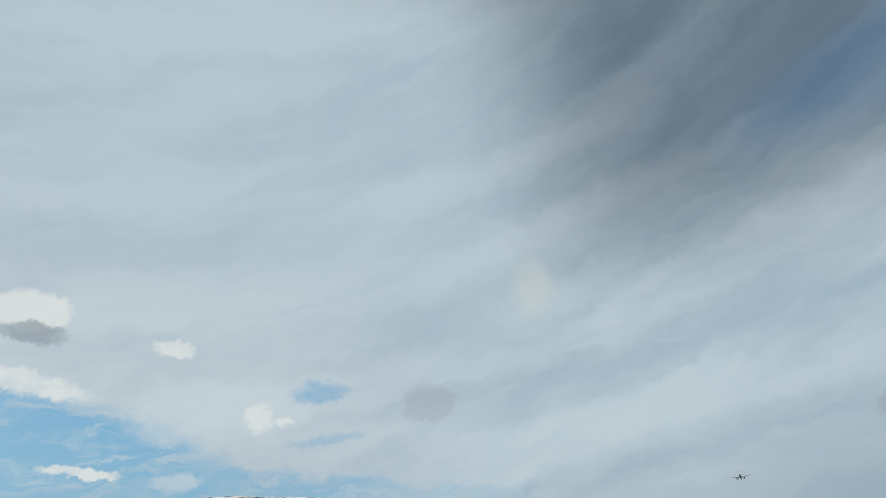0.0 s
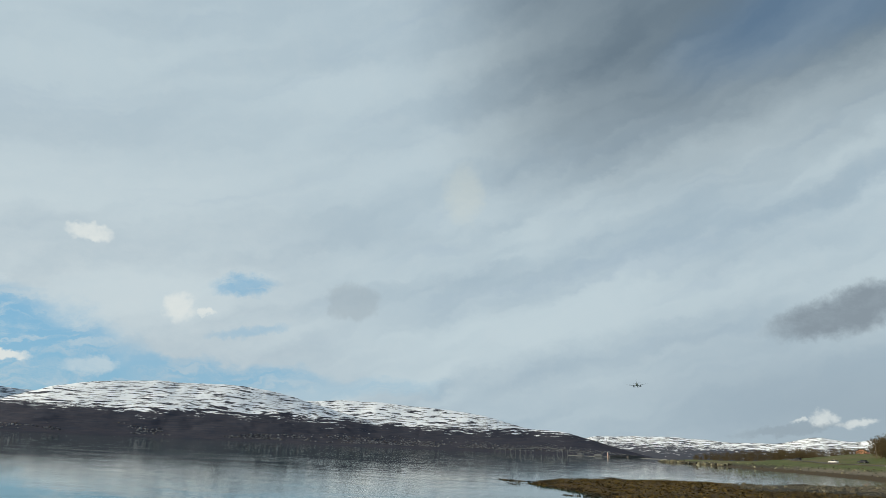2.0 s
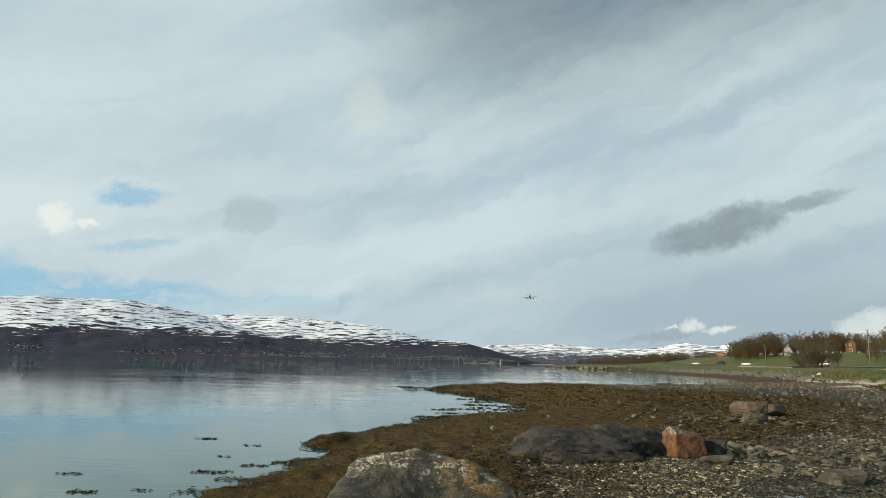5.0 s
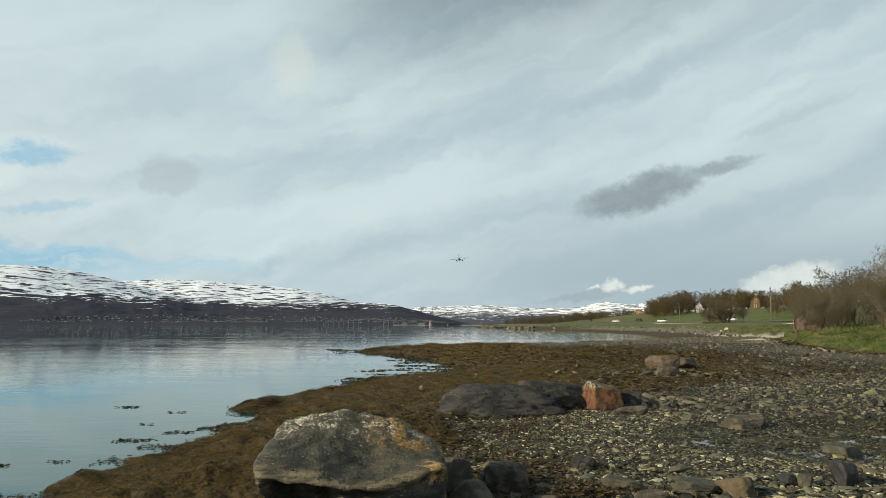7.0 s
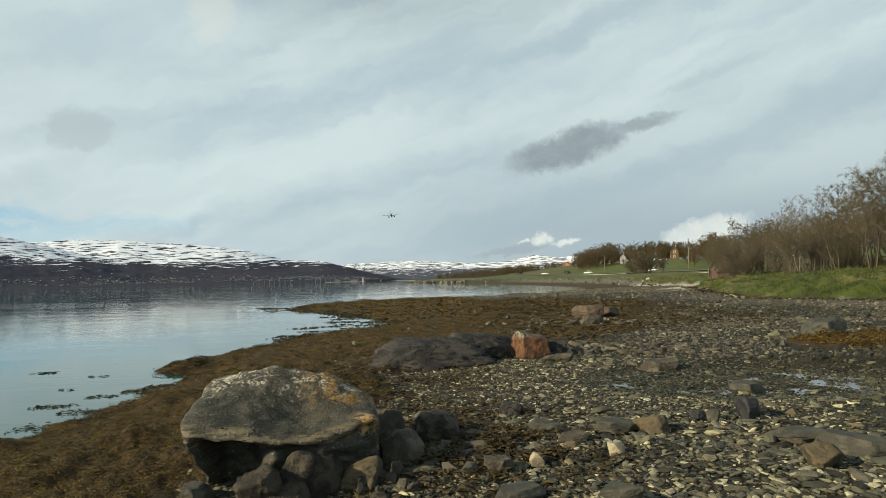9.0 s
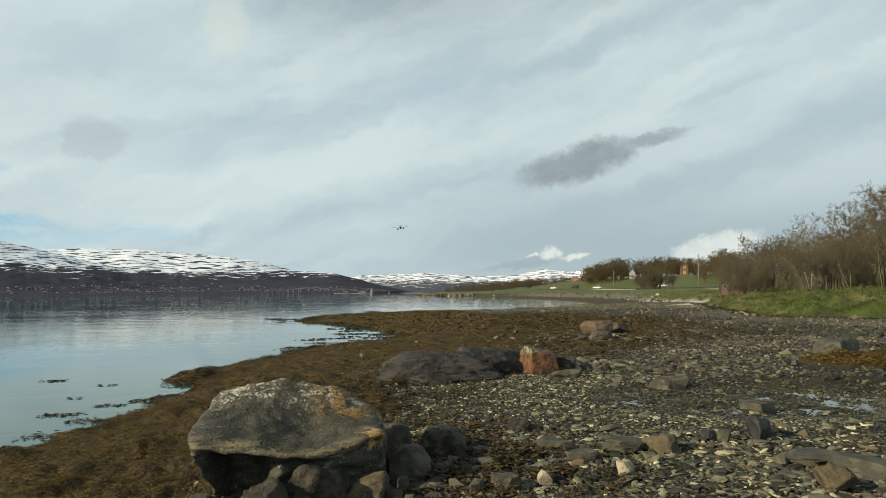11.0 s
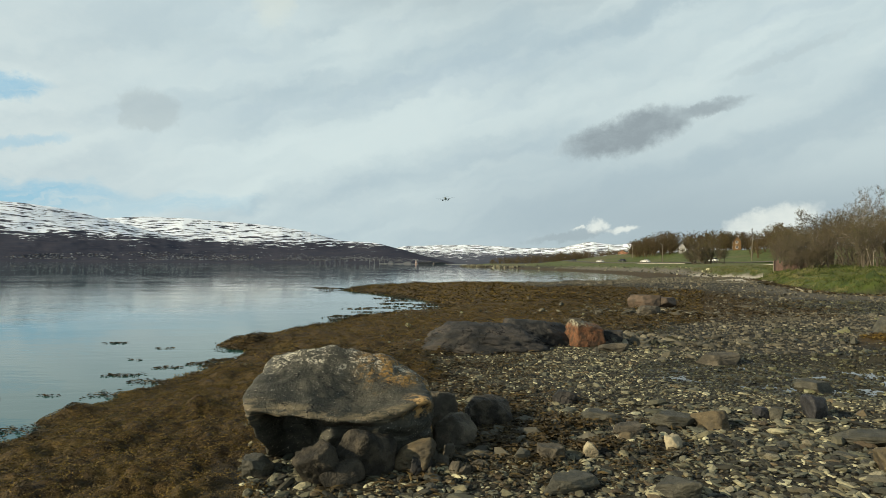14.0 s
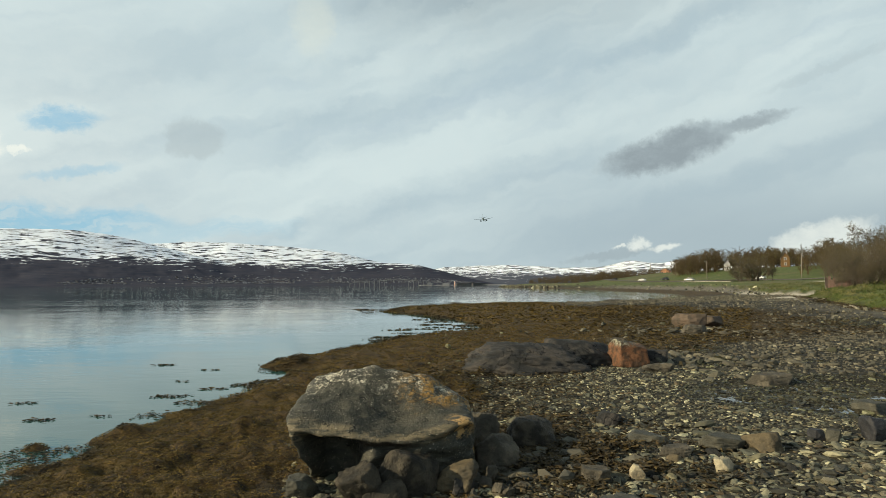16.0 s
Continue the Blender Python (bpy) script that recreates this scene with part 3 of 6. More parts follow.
def water_surface(t, b, pos):
    b.inputs["IOR"].default_value = 1.30
    n = t.nodes.new("ShaderNodeBump")
    n.inputs["Strength"].default_value = 1.0
    n.inputs["Distance"].default_value = 1.0
    small = noise_node(t, stretch(t, pos, (1.0, 2.6, 1), (0, 0, 18)), 1.6, 3.0, 0.5, 0.4)
    swell = noise_node(t, stretch(t, pos, (1.0, 2.2, 1), (0, 0, 14)), 0.16, 3.0, 0.5, 0.3)
    calm = smooth(t, noise_node(t, stretch(t, pos, (1.0, 3.0, 1), (0, 0, 12)), 0.03, 3.0), 0.40, 0.62)
    h = math_node(t, "ADD", math_node(t, "MULTIPLY", small, math_node(t, "MULTIPLY_ADD", calm, 0.0040, 0.0018)), math_node(t, "MULTIPLY", swell, 0.014))
    t.links.new(h, n.inputs["Height"])
    t.links.new(n.outputs[0], b.inputs["Normal"])


def sea_colour(t, pos):
    deep = smooth(t, noise_node(t, pos, 0.02, 3.0), 0.3, 0.7)
    return mix_colour(t, deep, (0.022, 0.078, 0.074), (0.036, 0.108, 0.096))


MAT_SEA = material("calm sea water", sea_colour, 0.02, extra=water_surface)
MAT_POOL = material("tide pool water", two_tone((0.040, 0.036, 0.022), (0.055, 0.05, 0.03), 1.0), 0.04)


def build_sea():
    a = np.radians(np.arange(0, 360, 3.0))
    r = np.geomspace(2.0, 4900, 40)
    rr, aa = np.meshgrid(r, a, indexing="ij")
    v = np.stack([rr * np.sin(aa) - 12, rr * np.cos(aa) + 10, 0 * rr], -1).reshape(-1, 3)
    f = [tuple(q) for q in grid_faces(len(r), len(a), True)[:, ::-1].tolist()] + [tuple(range(len(a)))[::-1]]
    ob = solid("water", v, f, MAT_SEA, shade=True)
    tagged(ob, "calm grey-blue fjord water mirroring the mountain and clouds", "water", kind="structure")
    a = np.radians(np.arange(0, 360, 6.0))
    c, s = math.cos(radians(POOL[4])), math.sin(radians(POOL[4]))
    u, w = np.cos(a) * POOL[2] * 1.04, np.sin(a) * POOL[3] * 1.04
    v = np.stack([POOL[0] + u * c - w * s, POOL[1] + u * s + w * c, 0 * u + POOL[5]], -1)
    ob = solid("tide_pool", v, [tuple(range(len(a)))], MAT_POOL)
    tagged(ob, "shallow tide pool between wet stones of the beach", "tide pool", kind="structure")


build_sea()


# ---------------------------------------------------------------- far shore and mountains
def mountain_colour(snow_low, snow_high, bare, fine=1.0, bare_more=0.0):
    def at(t, pos):
        uv = t.nodes.new("ShaderNodeUVMap").outputs[0]
        split = t.nodes.new("ShaderNodeSeparateXYZ")
        t.links.new(uv, split.inputs[0])
        u, v, _ = split.outputs
        # u: kilometres along the shore, v: height in hundreds of metres
        wave = noise_node(t, stretch(t, uv, (1.0, 0.35, 1)), 1.3, 2.0, 0.5)
        wave2 = noise_node(t, stretch(t, uv, (4.0, 1.2, 1)), 1.3, 2.0, 0.5)
        bend = t.nodes.new("ShaderNodeCombineXYZ")
        t.links.new(u, bend.inputs[0])
        t.links.new(math_node(t, "ADD", v, math_node(t, "ADD", math_node(t, "MULTIPLY", wave, 1.1), math_node(t, "MULTIPLY", wave2, 0.25))), bend.inputs[1])
        bent = bend.outputs[0]
        broad = noise_node(t, stretch(t, uv, (1.2, 1.6, 1)), 1.6, 4.0, 0.6)
        streak = noise_node(t, stretch(t, bent, (9.5 * fine, 10.5 * fine, 1)), 1.0, 3.0, 0.55, 0.1)
        streak2 = noise_node(t, stretch(t, bent, (24.0 * fine, 26.0 * fine, 1)), 1.0, 4.0, 0.6, 0.1)
        level = math_node(t, "ADD", v, math_node(t, "MULTIPLY", math_node(t, "SUBTRACT", broad, 0.5), 1.5))
        amount = smooth(t, level, snow_low, snow_high)
        cut = math_node(t, "MULTIPLY_ADD", amount, -0.225 + bare_more, 0.685)
        mixed = math_node(t, "ADD", math_node(t, "MULTIPLY", streak, 0.52), math_node(t, "MULTIPLY", streak2, 0.48))
        snow = math_node(t, "MULTIPLY", smooth(t, mixed, math_node(t, "SUBTRACT", cut, 0.012), math_node(t, "ADD", cut, 0.022)), smooth(t, amount, 0.0, 0.12))
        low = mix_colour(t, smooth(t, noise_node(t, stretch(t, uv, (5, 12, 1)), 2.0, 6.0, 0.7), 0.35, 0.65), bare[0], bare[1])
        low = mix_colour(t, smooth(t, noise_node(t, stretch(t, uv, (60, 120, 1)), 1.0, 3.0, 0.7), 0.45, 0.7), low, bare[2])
        return mix_colour(t, snow, low, (0.80, 0.87, 0.97))
    return at


def no_gloss(t, b, pos):
    b.inputs["Specular IOR Level"].default_value = 0.0


# the bare slope tones hold the bluish air haze in their colour
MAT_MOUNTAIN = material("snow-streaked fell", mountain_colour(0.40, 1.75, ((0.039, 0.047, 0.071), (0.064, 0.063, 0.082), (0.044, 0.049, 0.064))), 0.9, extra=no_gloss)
# paler, bluer bare tones than the nearer fell: distance haze painted into the colour
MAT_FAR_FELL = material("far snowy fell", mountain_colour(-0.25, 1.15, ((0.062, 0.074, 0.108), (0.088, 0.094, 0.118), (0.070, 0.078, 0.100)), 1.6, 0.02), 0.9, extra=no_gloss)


def build_fell(name, ridge, near, far, mat, label, rough, seed):
    """A mountain side from the shore at radius near to the ridge at radius far; ridge: azimuth and elevation in degrees."""
    a = np.linspace(ridge[0][0], ridge[-1][0], 520)
    e = np.interp(a, [p[0] for p in ridge], [p[1] for p in ridge])
    e = np.convolve(np.pad(e, 6, mode="edge"), np.ones(13) / 13, "valid") + layered(a * 0.9, a * 0, seed, 3) * 0.10 * np.clip(e, 0, 1.5)
    top = far * np.tan(np.radians(e)) + 2.1
    s = np.linspace(0, 1.25, 90 if rough > 70 else 40)
    ss, aa = np.meshgrid(s, a, indexing="ij")
    tt = np.broadcast_to(top, ss.shape)
    rise = np.where(ss < 1, 0.42 * ss + 0.58 * ss**1.7, 1 - (ss - 1) * 1.2)
    reach = np.where(ss < 1, near + (far - near) * ss, far + (ss - 1) * 500)
    along = np.radians(aa) * 3300
    z = tt * rise + layered(along / 260, reach / 260, seed + 3, 5) * rough * np.clip(ss * (1 - ss) * 4, 0, 1) * np.clip(tt / 150, 0, 1) * 0.7
    z = np.where(ss <= 0, -3, np.maximum(z, 0.4))
    v = np.stack([reach * np.sin(np.radians(aa)), reach * np.cos(np.radians(aa)), z], -1).reshape(-1, 3)
    f = grid_faces(len(s), len(a))[:, ::-1]
    ob = solid(name, v, f, mat, shade=True)
    uv = np.stack([along / 1000, z / 100], -1).reshape(-1, 2)
    layer = ob.data.uv_layers.new(name="plan")
    layer.data.foreach_set("uv", uv[f.ravel()].astype(np.float32).ravel())
    return tagged(ob, label, "mountain", kind="structure")


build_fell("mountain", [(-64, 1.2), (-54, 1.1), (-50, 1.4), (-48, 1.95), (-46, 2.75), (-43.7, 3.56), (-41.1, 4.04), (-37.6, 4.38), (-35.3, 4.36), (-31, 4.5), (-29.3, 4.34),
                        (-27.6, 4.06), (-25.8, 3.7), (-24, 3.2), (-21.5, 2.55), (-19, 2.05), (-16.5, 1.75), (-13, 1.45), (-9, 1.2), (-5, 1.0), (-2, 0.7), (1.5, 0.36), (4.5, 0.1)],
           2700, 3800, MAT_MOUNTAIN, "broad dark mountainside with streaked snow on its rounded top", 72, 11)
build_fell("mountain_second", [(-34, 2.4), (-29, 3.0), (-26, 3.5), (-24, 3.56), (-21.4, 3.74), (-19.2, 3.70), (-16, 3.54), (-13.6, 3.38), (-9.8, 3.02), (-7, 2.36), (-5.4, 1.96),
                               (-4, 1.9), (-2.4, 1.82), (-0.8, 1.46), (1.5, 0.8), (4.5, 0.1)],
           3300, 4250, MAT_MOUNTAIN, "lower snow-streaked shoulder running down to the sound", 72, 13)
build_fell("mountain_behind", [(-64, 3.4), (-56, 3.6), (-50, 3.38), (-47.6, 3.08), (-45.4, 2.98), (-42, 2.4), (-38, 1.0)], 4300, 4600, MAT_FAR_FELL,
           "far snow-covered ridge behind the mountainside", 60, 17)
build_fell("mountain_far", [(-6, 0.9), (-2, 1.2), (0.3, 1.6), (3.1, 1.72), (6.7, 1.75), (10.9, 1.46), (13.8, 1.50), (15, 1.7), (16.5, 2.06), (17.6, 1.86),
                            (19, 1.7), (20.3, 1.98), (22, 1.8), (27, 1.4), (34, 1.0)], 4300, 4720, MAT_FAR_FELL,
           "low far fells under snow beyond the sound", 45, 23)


# ---------------------------------------------------------------- rocks
def rock_mesh(size, planes, seed, detail=4, lumps=0.06, firm=11.0):
    """A faceted, worn rock: a ball cut by planes (normal, distance), then roughened. size: half extents."""
    bm = bmesh.new()
    bmesh.ops.create_icosphere(bm, subdivisions=detail, radius=1.0)
    cuts = [(Vector(n).normalized(), d) for n, d in planes]
    off = Vector((seed * 3.1, seed * 1.7, seed * 0.9))
    for v in bm.verts:
        d = v.co.normalized()
        total = sum((max(d.dot(n), 0.0) / k) ** firm for n, k in cuts)
        r = min(1.35, total ** (-1 / firm)) if total > 0 else 1.35
        p = d * r
        bed = Vector((p.x * 1.2 + p.z * 0.5, p.y * 1.2, p.z * 5.0 - p.x * 1.0))
        p *= 1 + lumps * noise.fractal(p * 1.7 + off, 0.8, 2.1, 5) + lumps * 0.5 * noise.fractal(p * 6 + off, 0.9, 2.2, 4) - lumps * 0.8 * abs(noise.fractal(bed + off, 0.7, 2.1, 4)) + lumps * 0.22 * noise.fractal(p * 17 + off, 0.9, 2.2, 3)
        v.co = Vector((p.x * size[0], p.y * size[1], p.z * size[2]))
    return bm


def random_planes(seed, count=12):
    rnd = random.Random(seed)
    out = [((0, 0, 1), rnd.uniform(0.72, 0.92)), ((0, 0, -1), 0.8)]
    for _ in range(count):
        out.append(((rnd.gauss(0, 1), rnd.gauss(0, 1), rnd.gauss(0.1, 0.55)), rnd.uniform(0.72, 1.0)))
    return out


def ground_at(x, y):
    return float(height(np.array([float(x)]), np.array([float(y)]))[0])


def rock(name, label, x, y, size, mat, seed, turn=0.0, tilt=(0, 0), sink=0.25, planes=None, detail=5, lumps=0.06, smooth_faces=True, category="rock", firm=90.0):
    ob = part(name, rock_mesh(size, planes or random_planes(seed), seed, detail, lumps, firm), mat, shade=smooth_faces)
    ob.matrix_basis = pose(x, y, ground_at(x, y) + size[2] * (1 - 2 * sink), tilt[0], tilt[1], turn)
    return tagged(ob, label, category)


def boulder_mesh():
    """A big block with a sloping, dished top, a rim at the back, a lip in front and a hollow under the lip."""
    bm = bmesh.new()
    bmesh.ops.create_icosphere(bm, subdivisions=6, radius=1.0)
    power = 11.0
    xs = (-0.85, -0.65, -0.35, -0.15, 0.13, 0.40, 0.60, 0.85)
    rim = (0.34, 0.385, 0.435, 0.452, 0.415, 0.35, 0.27, 0.12)
    lip = (0.11, 0.075, 0.03, 0.0, -0.03, 0.01, 0.06, 0.13)
    off = Vector((9.3, 5.1, 2.7))
    for v in bm.verts:
        d = v.co.normalized()
        r = (abs(d.x) ** power + abs(d.y) ** power + abs(d.z) ** power) ** (-1 / power)
        b = d * r
        x, y = b.x * 0.83, b.y * 0.50
        # slope from lip to rim, hollowed between them
        k = min(1.0, max(0.0, (y + 0.47) / 0.80))
        top = np.interp(x, xs, lip) * (1 - k) + np.interp(x, xs, rim) * k
        top -= 0.085 * math.sin(math.pi * min(1.0, k * 1.15)) * math.exp(-(((x - 0.12) / 0.50) ** 2))
        z = -0.52 + (b.z + 1) / 2 * (top + 0.52)
        # the plan: a rounded back, the right end set back
        y += 0.10 * max(0.0, x - 0.30) * (1 - k) * 2.2
        x *= 1 - 0.05 * max(0.0, y) * 2
        # leaning left end
        if x < 0 and z < 0.07:
            x += 0.42 * (0.07 - z) * min(1.0, -x / 0.7)
        # the hollow, and the broken face beside it
        if y < 0.2:
            edge = np.interp(x, xs, lip) - 0.055 + 0.035 * noise.noise(Vector((x * 5, 0, 3)))
            under = max(0.0, min(1.0, (edge - z) / 0.06))
            a = x + 0.40 + 0.05 * noise.noise(Vector((0, 4, z * 2)))
            w = math.exp(-((a / 0.23) ** 4))
            y += under * (0.50 * w + (0.09 + 0.10 * noise.noise(Vector((x * 3.5, 1, z * 4)))) * (1 - w) * max(0.0, min(1.0, (x + 0.75) / 0.2)))
        p = Vector((x, y, z))
        bed = Vector((p.x * 1.5 + p.z * 0.6, p.y * 1.5, p.z * 7.0 - p.x * 1.2))
        rough = 0.038 * noise.fractal(p * 2.6 + off, 0.8, 2.1, 5) - (0.040 if z > np.interp(x, xs, lip) - 0.04 else 0.022) * abs(noise.fractal(bed + off, 0.7, 2.1, 5)) + 0.012 * noise.fractal(p * 13 + off, 0.9, 2.2, 4)
        rugged = 1.25 if z < np.interp(x, xs, lip) - 0.04 else (1.2 if k > 0.62 else 0.75)
        v.co = p + Vector((d.x, d.y, d.z * 1.0)) * rough * rugged
    return bm


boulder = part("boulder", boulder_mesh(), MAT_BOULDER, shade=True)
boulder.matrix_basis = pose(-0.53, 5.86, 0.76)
tagged(boulder, "large grey lichen-spotted boulder with an undercut front on the weed", "boulder")

rock("rock", "rounded grey-brown stone leaning against the boulder's foot", -0.66, 5.12, (0.17, 0.15, 0.22), MAT_BROWN_ROCK, 21, 20, (6, -28), 0.2, lumps=0.08, firm=18.0)
rock("rock", "squat dark stone lying under the boulder's edge", -0.28, 5.26, (0.29, 0.18, 0.21), MAT_BROWN_ROCK, 62, 12, (0, 16), 0.14, lumps=0.09, firm=18.0)
rock("rock", "small tilted slab leaning on the dark stone", -0.46, 5.02, (0.15, 0.07, 0.13), MAT_BROWN_ROCK, 27, 24, (-30, -24), 0.25, lumps=0.06, firm=14.0)
rock("rock", "flat-topped tan layered stone beside the boulder", 0.13, 5.36, (0.20, 0.15, 0.12), MAT_TAN_ROCK, 63, 10, (4, -16), 0.02, lumps=0.09, firm=18.0)
rock("rock", "grey wedge of stone under the tan one", 0.17, 5.28, (0.10, 0.09, 0.10), MAT_DARK_ROCK, 64, 50, (0, 10), 0.2, lumps=0.07, firm=20.0)
for sx, sy, half, turn, lean, seed in ((0.36, 5.34, 0.10, 30, 12, 71), (0.45, 5.22, 0.085, -40, -16, 72), (0.54, 5.16, 0.075, 10, 20, 73), (0.26, 5.14, 0.06, 70, -10, 74), (0.66, 5.26, 0.08, -15, 24, 75), (0.44, 5.62, 0.11, 50, 8, 76)):
    rock("rock", "thin grey slate shard standing between the pebbles", sx, sy, (half * 0.7, half * 0.35, half), MAT_GREY_ROCK, seed, turn, (lean, lean * 0.6), 0.25, detail=4, lumps=0.05)
rock("rock", "dark grey smooth stone among brown weed", 0.93, 6.80, (0.25, 0.27, 0.20), MAT_BROWN_ROCK, 24, 25, (0, 6), 0.15, lumps=0.07, firm=12.0)
rock("rock", "upright grey stone behind the boulder's end", 0.40, 6.75, (0.19, 0.2, 0.26), MAT_GREY_ROCK, 25, 60, (0, 12), 0.2)
rock("rock", "angular grey stone wedged beside the boulder", 0.50, 6.05, (0.20, 0.16, 0.21), MAT_GREY_ROCK, 26, 15, (0, 10), 0.2)
rock("slab_rock", "long low dark slate outcrop half covered by weed", 1.72, 13.0, (1.22, 0.9, 0.34), MAT_DARK_ROCK, 31, -4, (0, 3), 0.28,
     [((0, 0, 1), 1.0), ((-1, 0, 0.3), 0.92), ((1, 0, 0.2), 0.95), ((0, -1, 0.5), 0.95), ((0, 1, 0.3), 0.95), ((0, 0, -1), 0.9), ((-0.5, -0.6, 0.6), 0.9), ((0.3, -0.7, 0.6), 0.92)], 5, 0.12, firm=7.0)
rock("slab_rock", "cracked dark slate slab beside the orange rock", 2.86, 13.35, (0.68, 0.6, 0.34), MAT_DARK_ROCK, 32, 12, (0, 6), 0.22,
     [((0, 0, 1), 0.85), ((-0.3, -0.7, 0.6), 0.8), ((0.4, -0.6, 0.6), 0.85), ((0, 1, 0.3), 0.9), ((-1, 0, 0.1), 0.95), ((1, 0, 0), 0.95), ((0, -1, 0), 0.9), ((0, 0, -1), 0.9)], 5, 0.08)
rock("rock", "rust-orange angular rock with lichen on its top", 3.79, 12.92, (0.40, 0.34, 0.34), MAT_ORANGE_ROCK, 33, 4, (0, 0), 0.08,
     [((0.30, -0.15, 0.94), 0.50), ((-0.25, 0.35, 0.90), 0.88), ((-1, -0.1, 0.06), 0.76), ((0.03, -1, 0.14), 0.84), ((1, -0.15, 0.10), 0.88), ((0, 1, 0), 0.9), ((0, 0, -1), 0.9), ((0.1, 0.75, 0.65), 0.82)], 5, 0.05)
rock("rock", "small lichen-grey stone on the back of the orange rock", 3.64, 13.04, (0.15, 0.14, 0.13), MAT_GREY_ROCK, 59, 20, (0, 0), -1.25, lumps=0.12, firm=12.0)
rock("rock", "dark stone in the orange rock's shade", 4.45, 13.3, (0.28, 0.25, 0.2), MAT_DARK_ROCK, 34, 30)
rock("rock", "pinkish granite rock on the weedy stones", 9.0, 22.9, (0.54, 0.45, 0.36), MAT_PINK_ROCK, 35, 10, (0, 0), 0.2, detail=5)
rock("rock", "brown-grey granite rock beside the pinkish one", 9.75, 22.9, (0.42, 0.40, 0.27), MAT_PINK_ROCK, 36, 55, (0, 0), 0.2, detail=5)
rock("rock", "tan block of stone on the pebbles", 3.22, 6.33, (0.18, 0.14, 0.13), MAT_TAN_ROCK, 37, -6, (0, 0), 0.2)
rock("slab_rock", "flat grey slab of slate on the pebbles", 2.88, 6.50, (0.27, 0.17, 0.09), MAT_GREEN_ROCK, 38, -4, (0, 4), 0.2)
rock("rock", "black angular slate stone standing upright", 4.50, 6.58, (0.13, 0.13, 0.16), MAT_BLACK_ROCK, 39, 20, (0, 12), 0.15)
rock("slab_rock", "flat dark slate slab beside the tide pool", 4.42, 5.66, (0.33, 0.2, 0.08), MAT_GREEN_ROCK, 40, -10, (0, -3), 0.2)
rock("slab_rock", "broad grey slate slab on the beach", 4.55, 5.2, (0.28, 0.22, 0.11), MAT_GREEN_ROCK, 41, -25, (0, 5), 0.2)
rock("rock", "angular olive-tan stone with pale veins", 3.98, 4.85, (0.17, 0.13, 0.13), MAT_TAN_ROCK, 42, 35, (0, 14), 0.2)
rock("rock", "grey angular rock beside ochre weed", 10.7, 12.95, (0.44, 0.34, 0.29), MAT_GREEN_ROCK, 43, 12, (0, -8), 0.2)
rock("rock", "olive-brown low rock in the tide pool", 5.62, 8.3, (0.25, 0.2, 0.10), MAT_GREEN_ROCK, 44, 0, (0, 0), 0.15)
rock("rock", "speckled grey stone in the weed", -1.22, 5.45, (0.14, 0.12, 0.11), MAT_GREEN_ROCK, 45, 10)
rock("rock", "pale cream quartz stone on the pebbles", 1.67, 5.47, (0.075, 0.06, 0.075), MAT_PALE_ROCK, 46, 10, (0, 20), 0.15)
rock("rock", "rounded dark grey stone on the pebbles", 1.31, 5.42, (0.13, 0.12, 0.1), MAT_GREY_ROCK, 47, 40)
rock("rock", "layered cream stone on the pebbles", 2.5, 5.63, (0.095, 0.08, 0.1), MAT_PALE_ROCK, 48, 10)
rock("slab_rock", "flat pale grey slab at the beach's edge", 1.27, 4.72, (0.19, 0.14, 0.08), MAT_GREEN_ROCK, 49, 5)
rock("slab_rock", "tilted grey slate slab on the pebbles", 2.02, 4.5, (0.18, 0.13, 0.09), MAT_GREEN_ROCK, 50, -15, (0, -10))
rock("slab_rock", "dark wedge of slate among pebbles", 2.17, 6.72, (0.23, 0.14, 0.08), MAT_GREEN_ROCK, 51, -10, (0, 6))
rock("slab_rock", "low dark slate slab in weedy pebbles", 2.3, 6.25, (0.18, 0.14, 0.07), MAT_GREY_ROCK, 52, 8)
rock("rock", "weed-draped brown stone on the pebbles", 2.0, 7.62, (0.16, 0.14, 0.1), MAT_DARK_ROCK, 53, 8)
rock("rock", "round black stone at the pool's edge", 3.95, 6.68, (0.08, 0.08, 0.075), MAT_BLACK_ROCK, 54, 8)
rock("rock", "pointed grey stone at the pool's edge", 4.08, 6.6, (0.07, 0.07, 0.09), MAT_GREEN_ROCK, 55, 30)
rock("slab_rock", "flat grey stone in front of the orange rock", 4.1, 12.0, (0.30, 0.2, 0.11), MAT_GREY_ROCK, 56, 4)
rock("rock", "low brown rock in the shallow pool", 5.45, 10.6, (0.34, 0.26, 0.14), MAT_GREY_ROCK, 57, -8)
rock("rock", "grey angular stone in front of the pinkish rock", 7.75, 19.5, (0.45, 0.35, 0.2), MAT_GREY_ROCK, 58, 20)


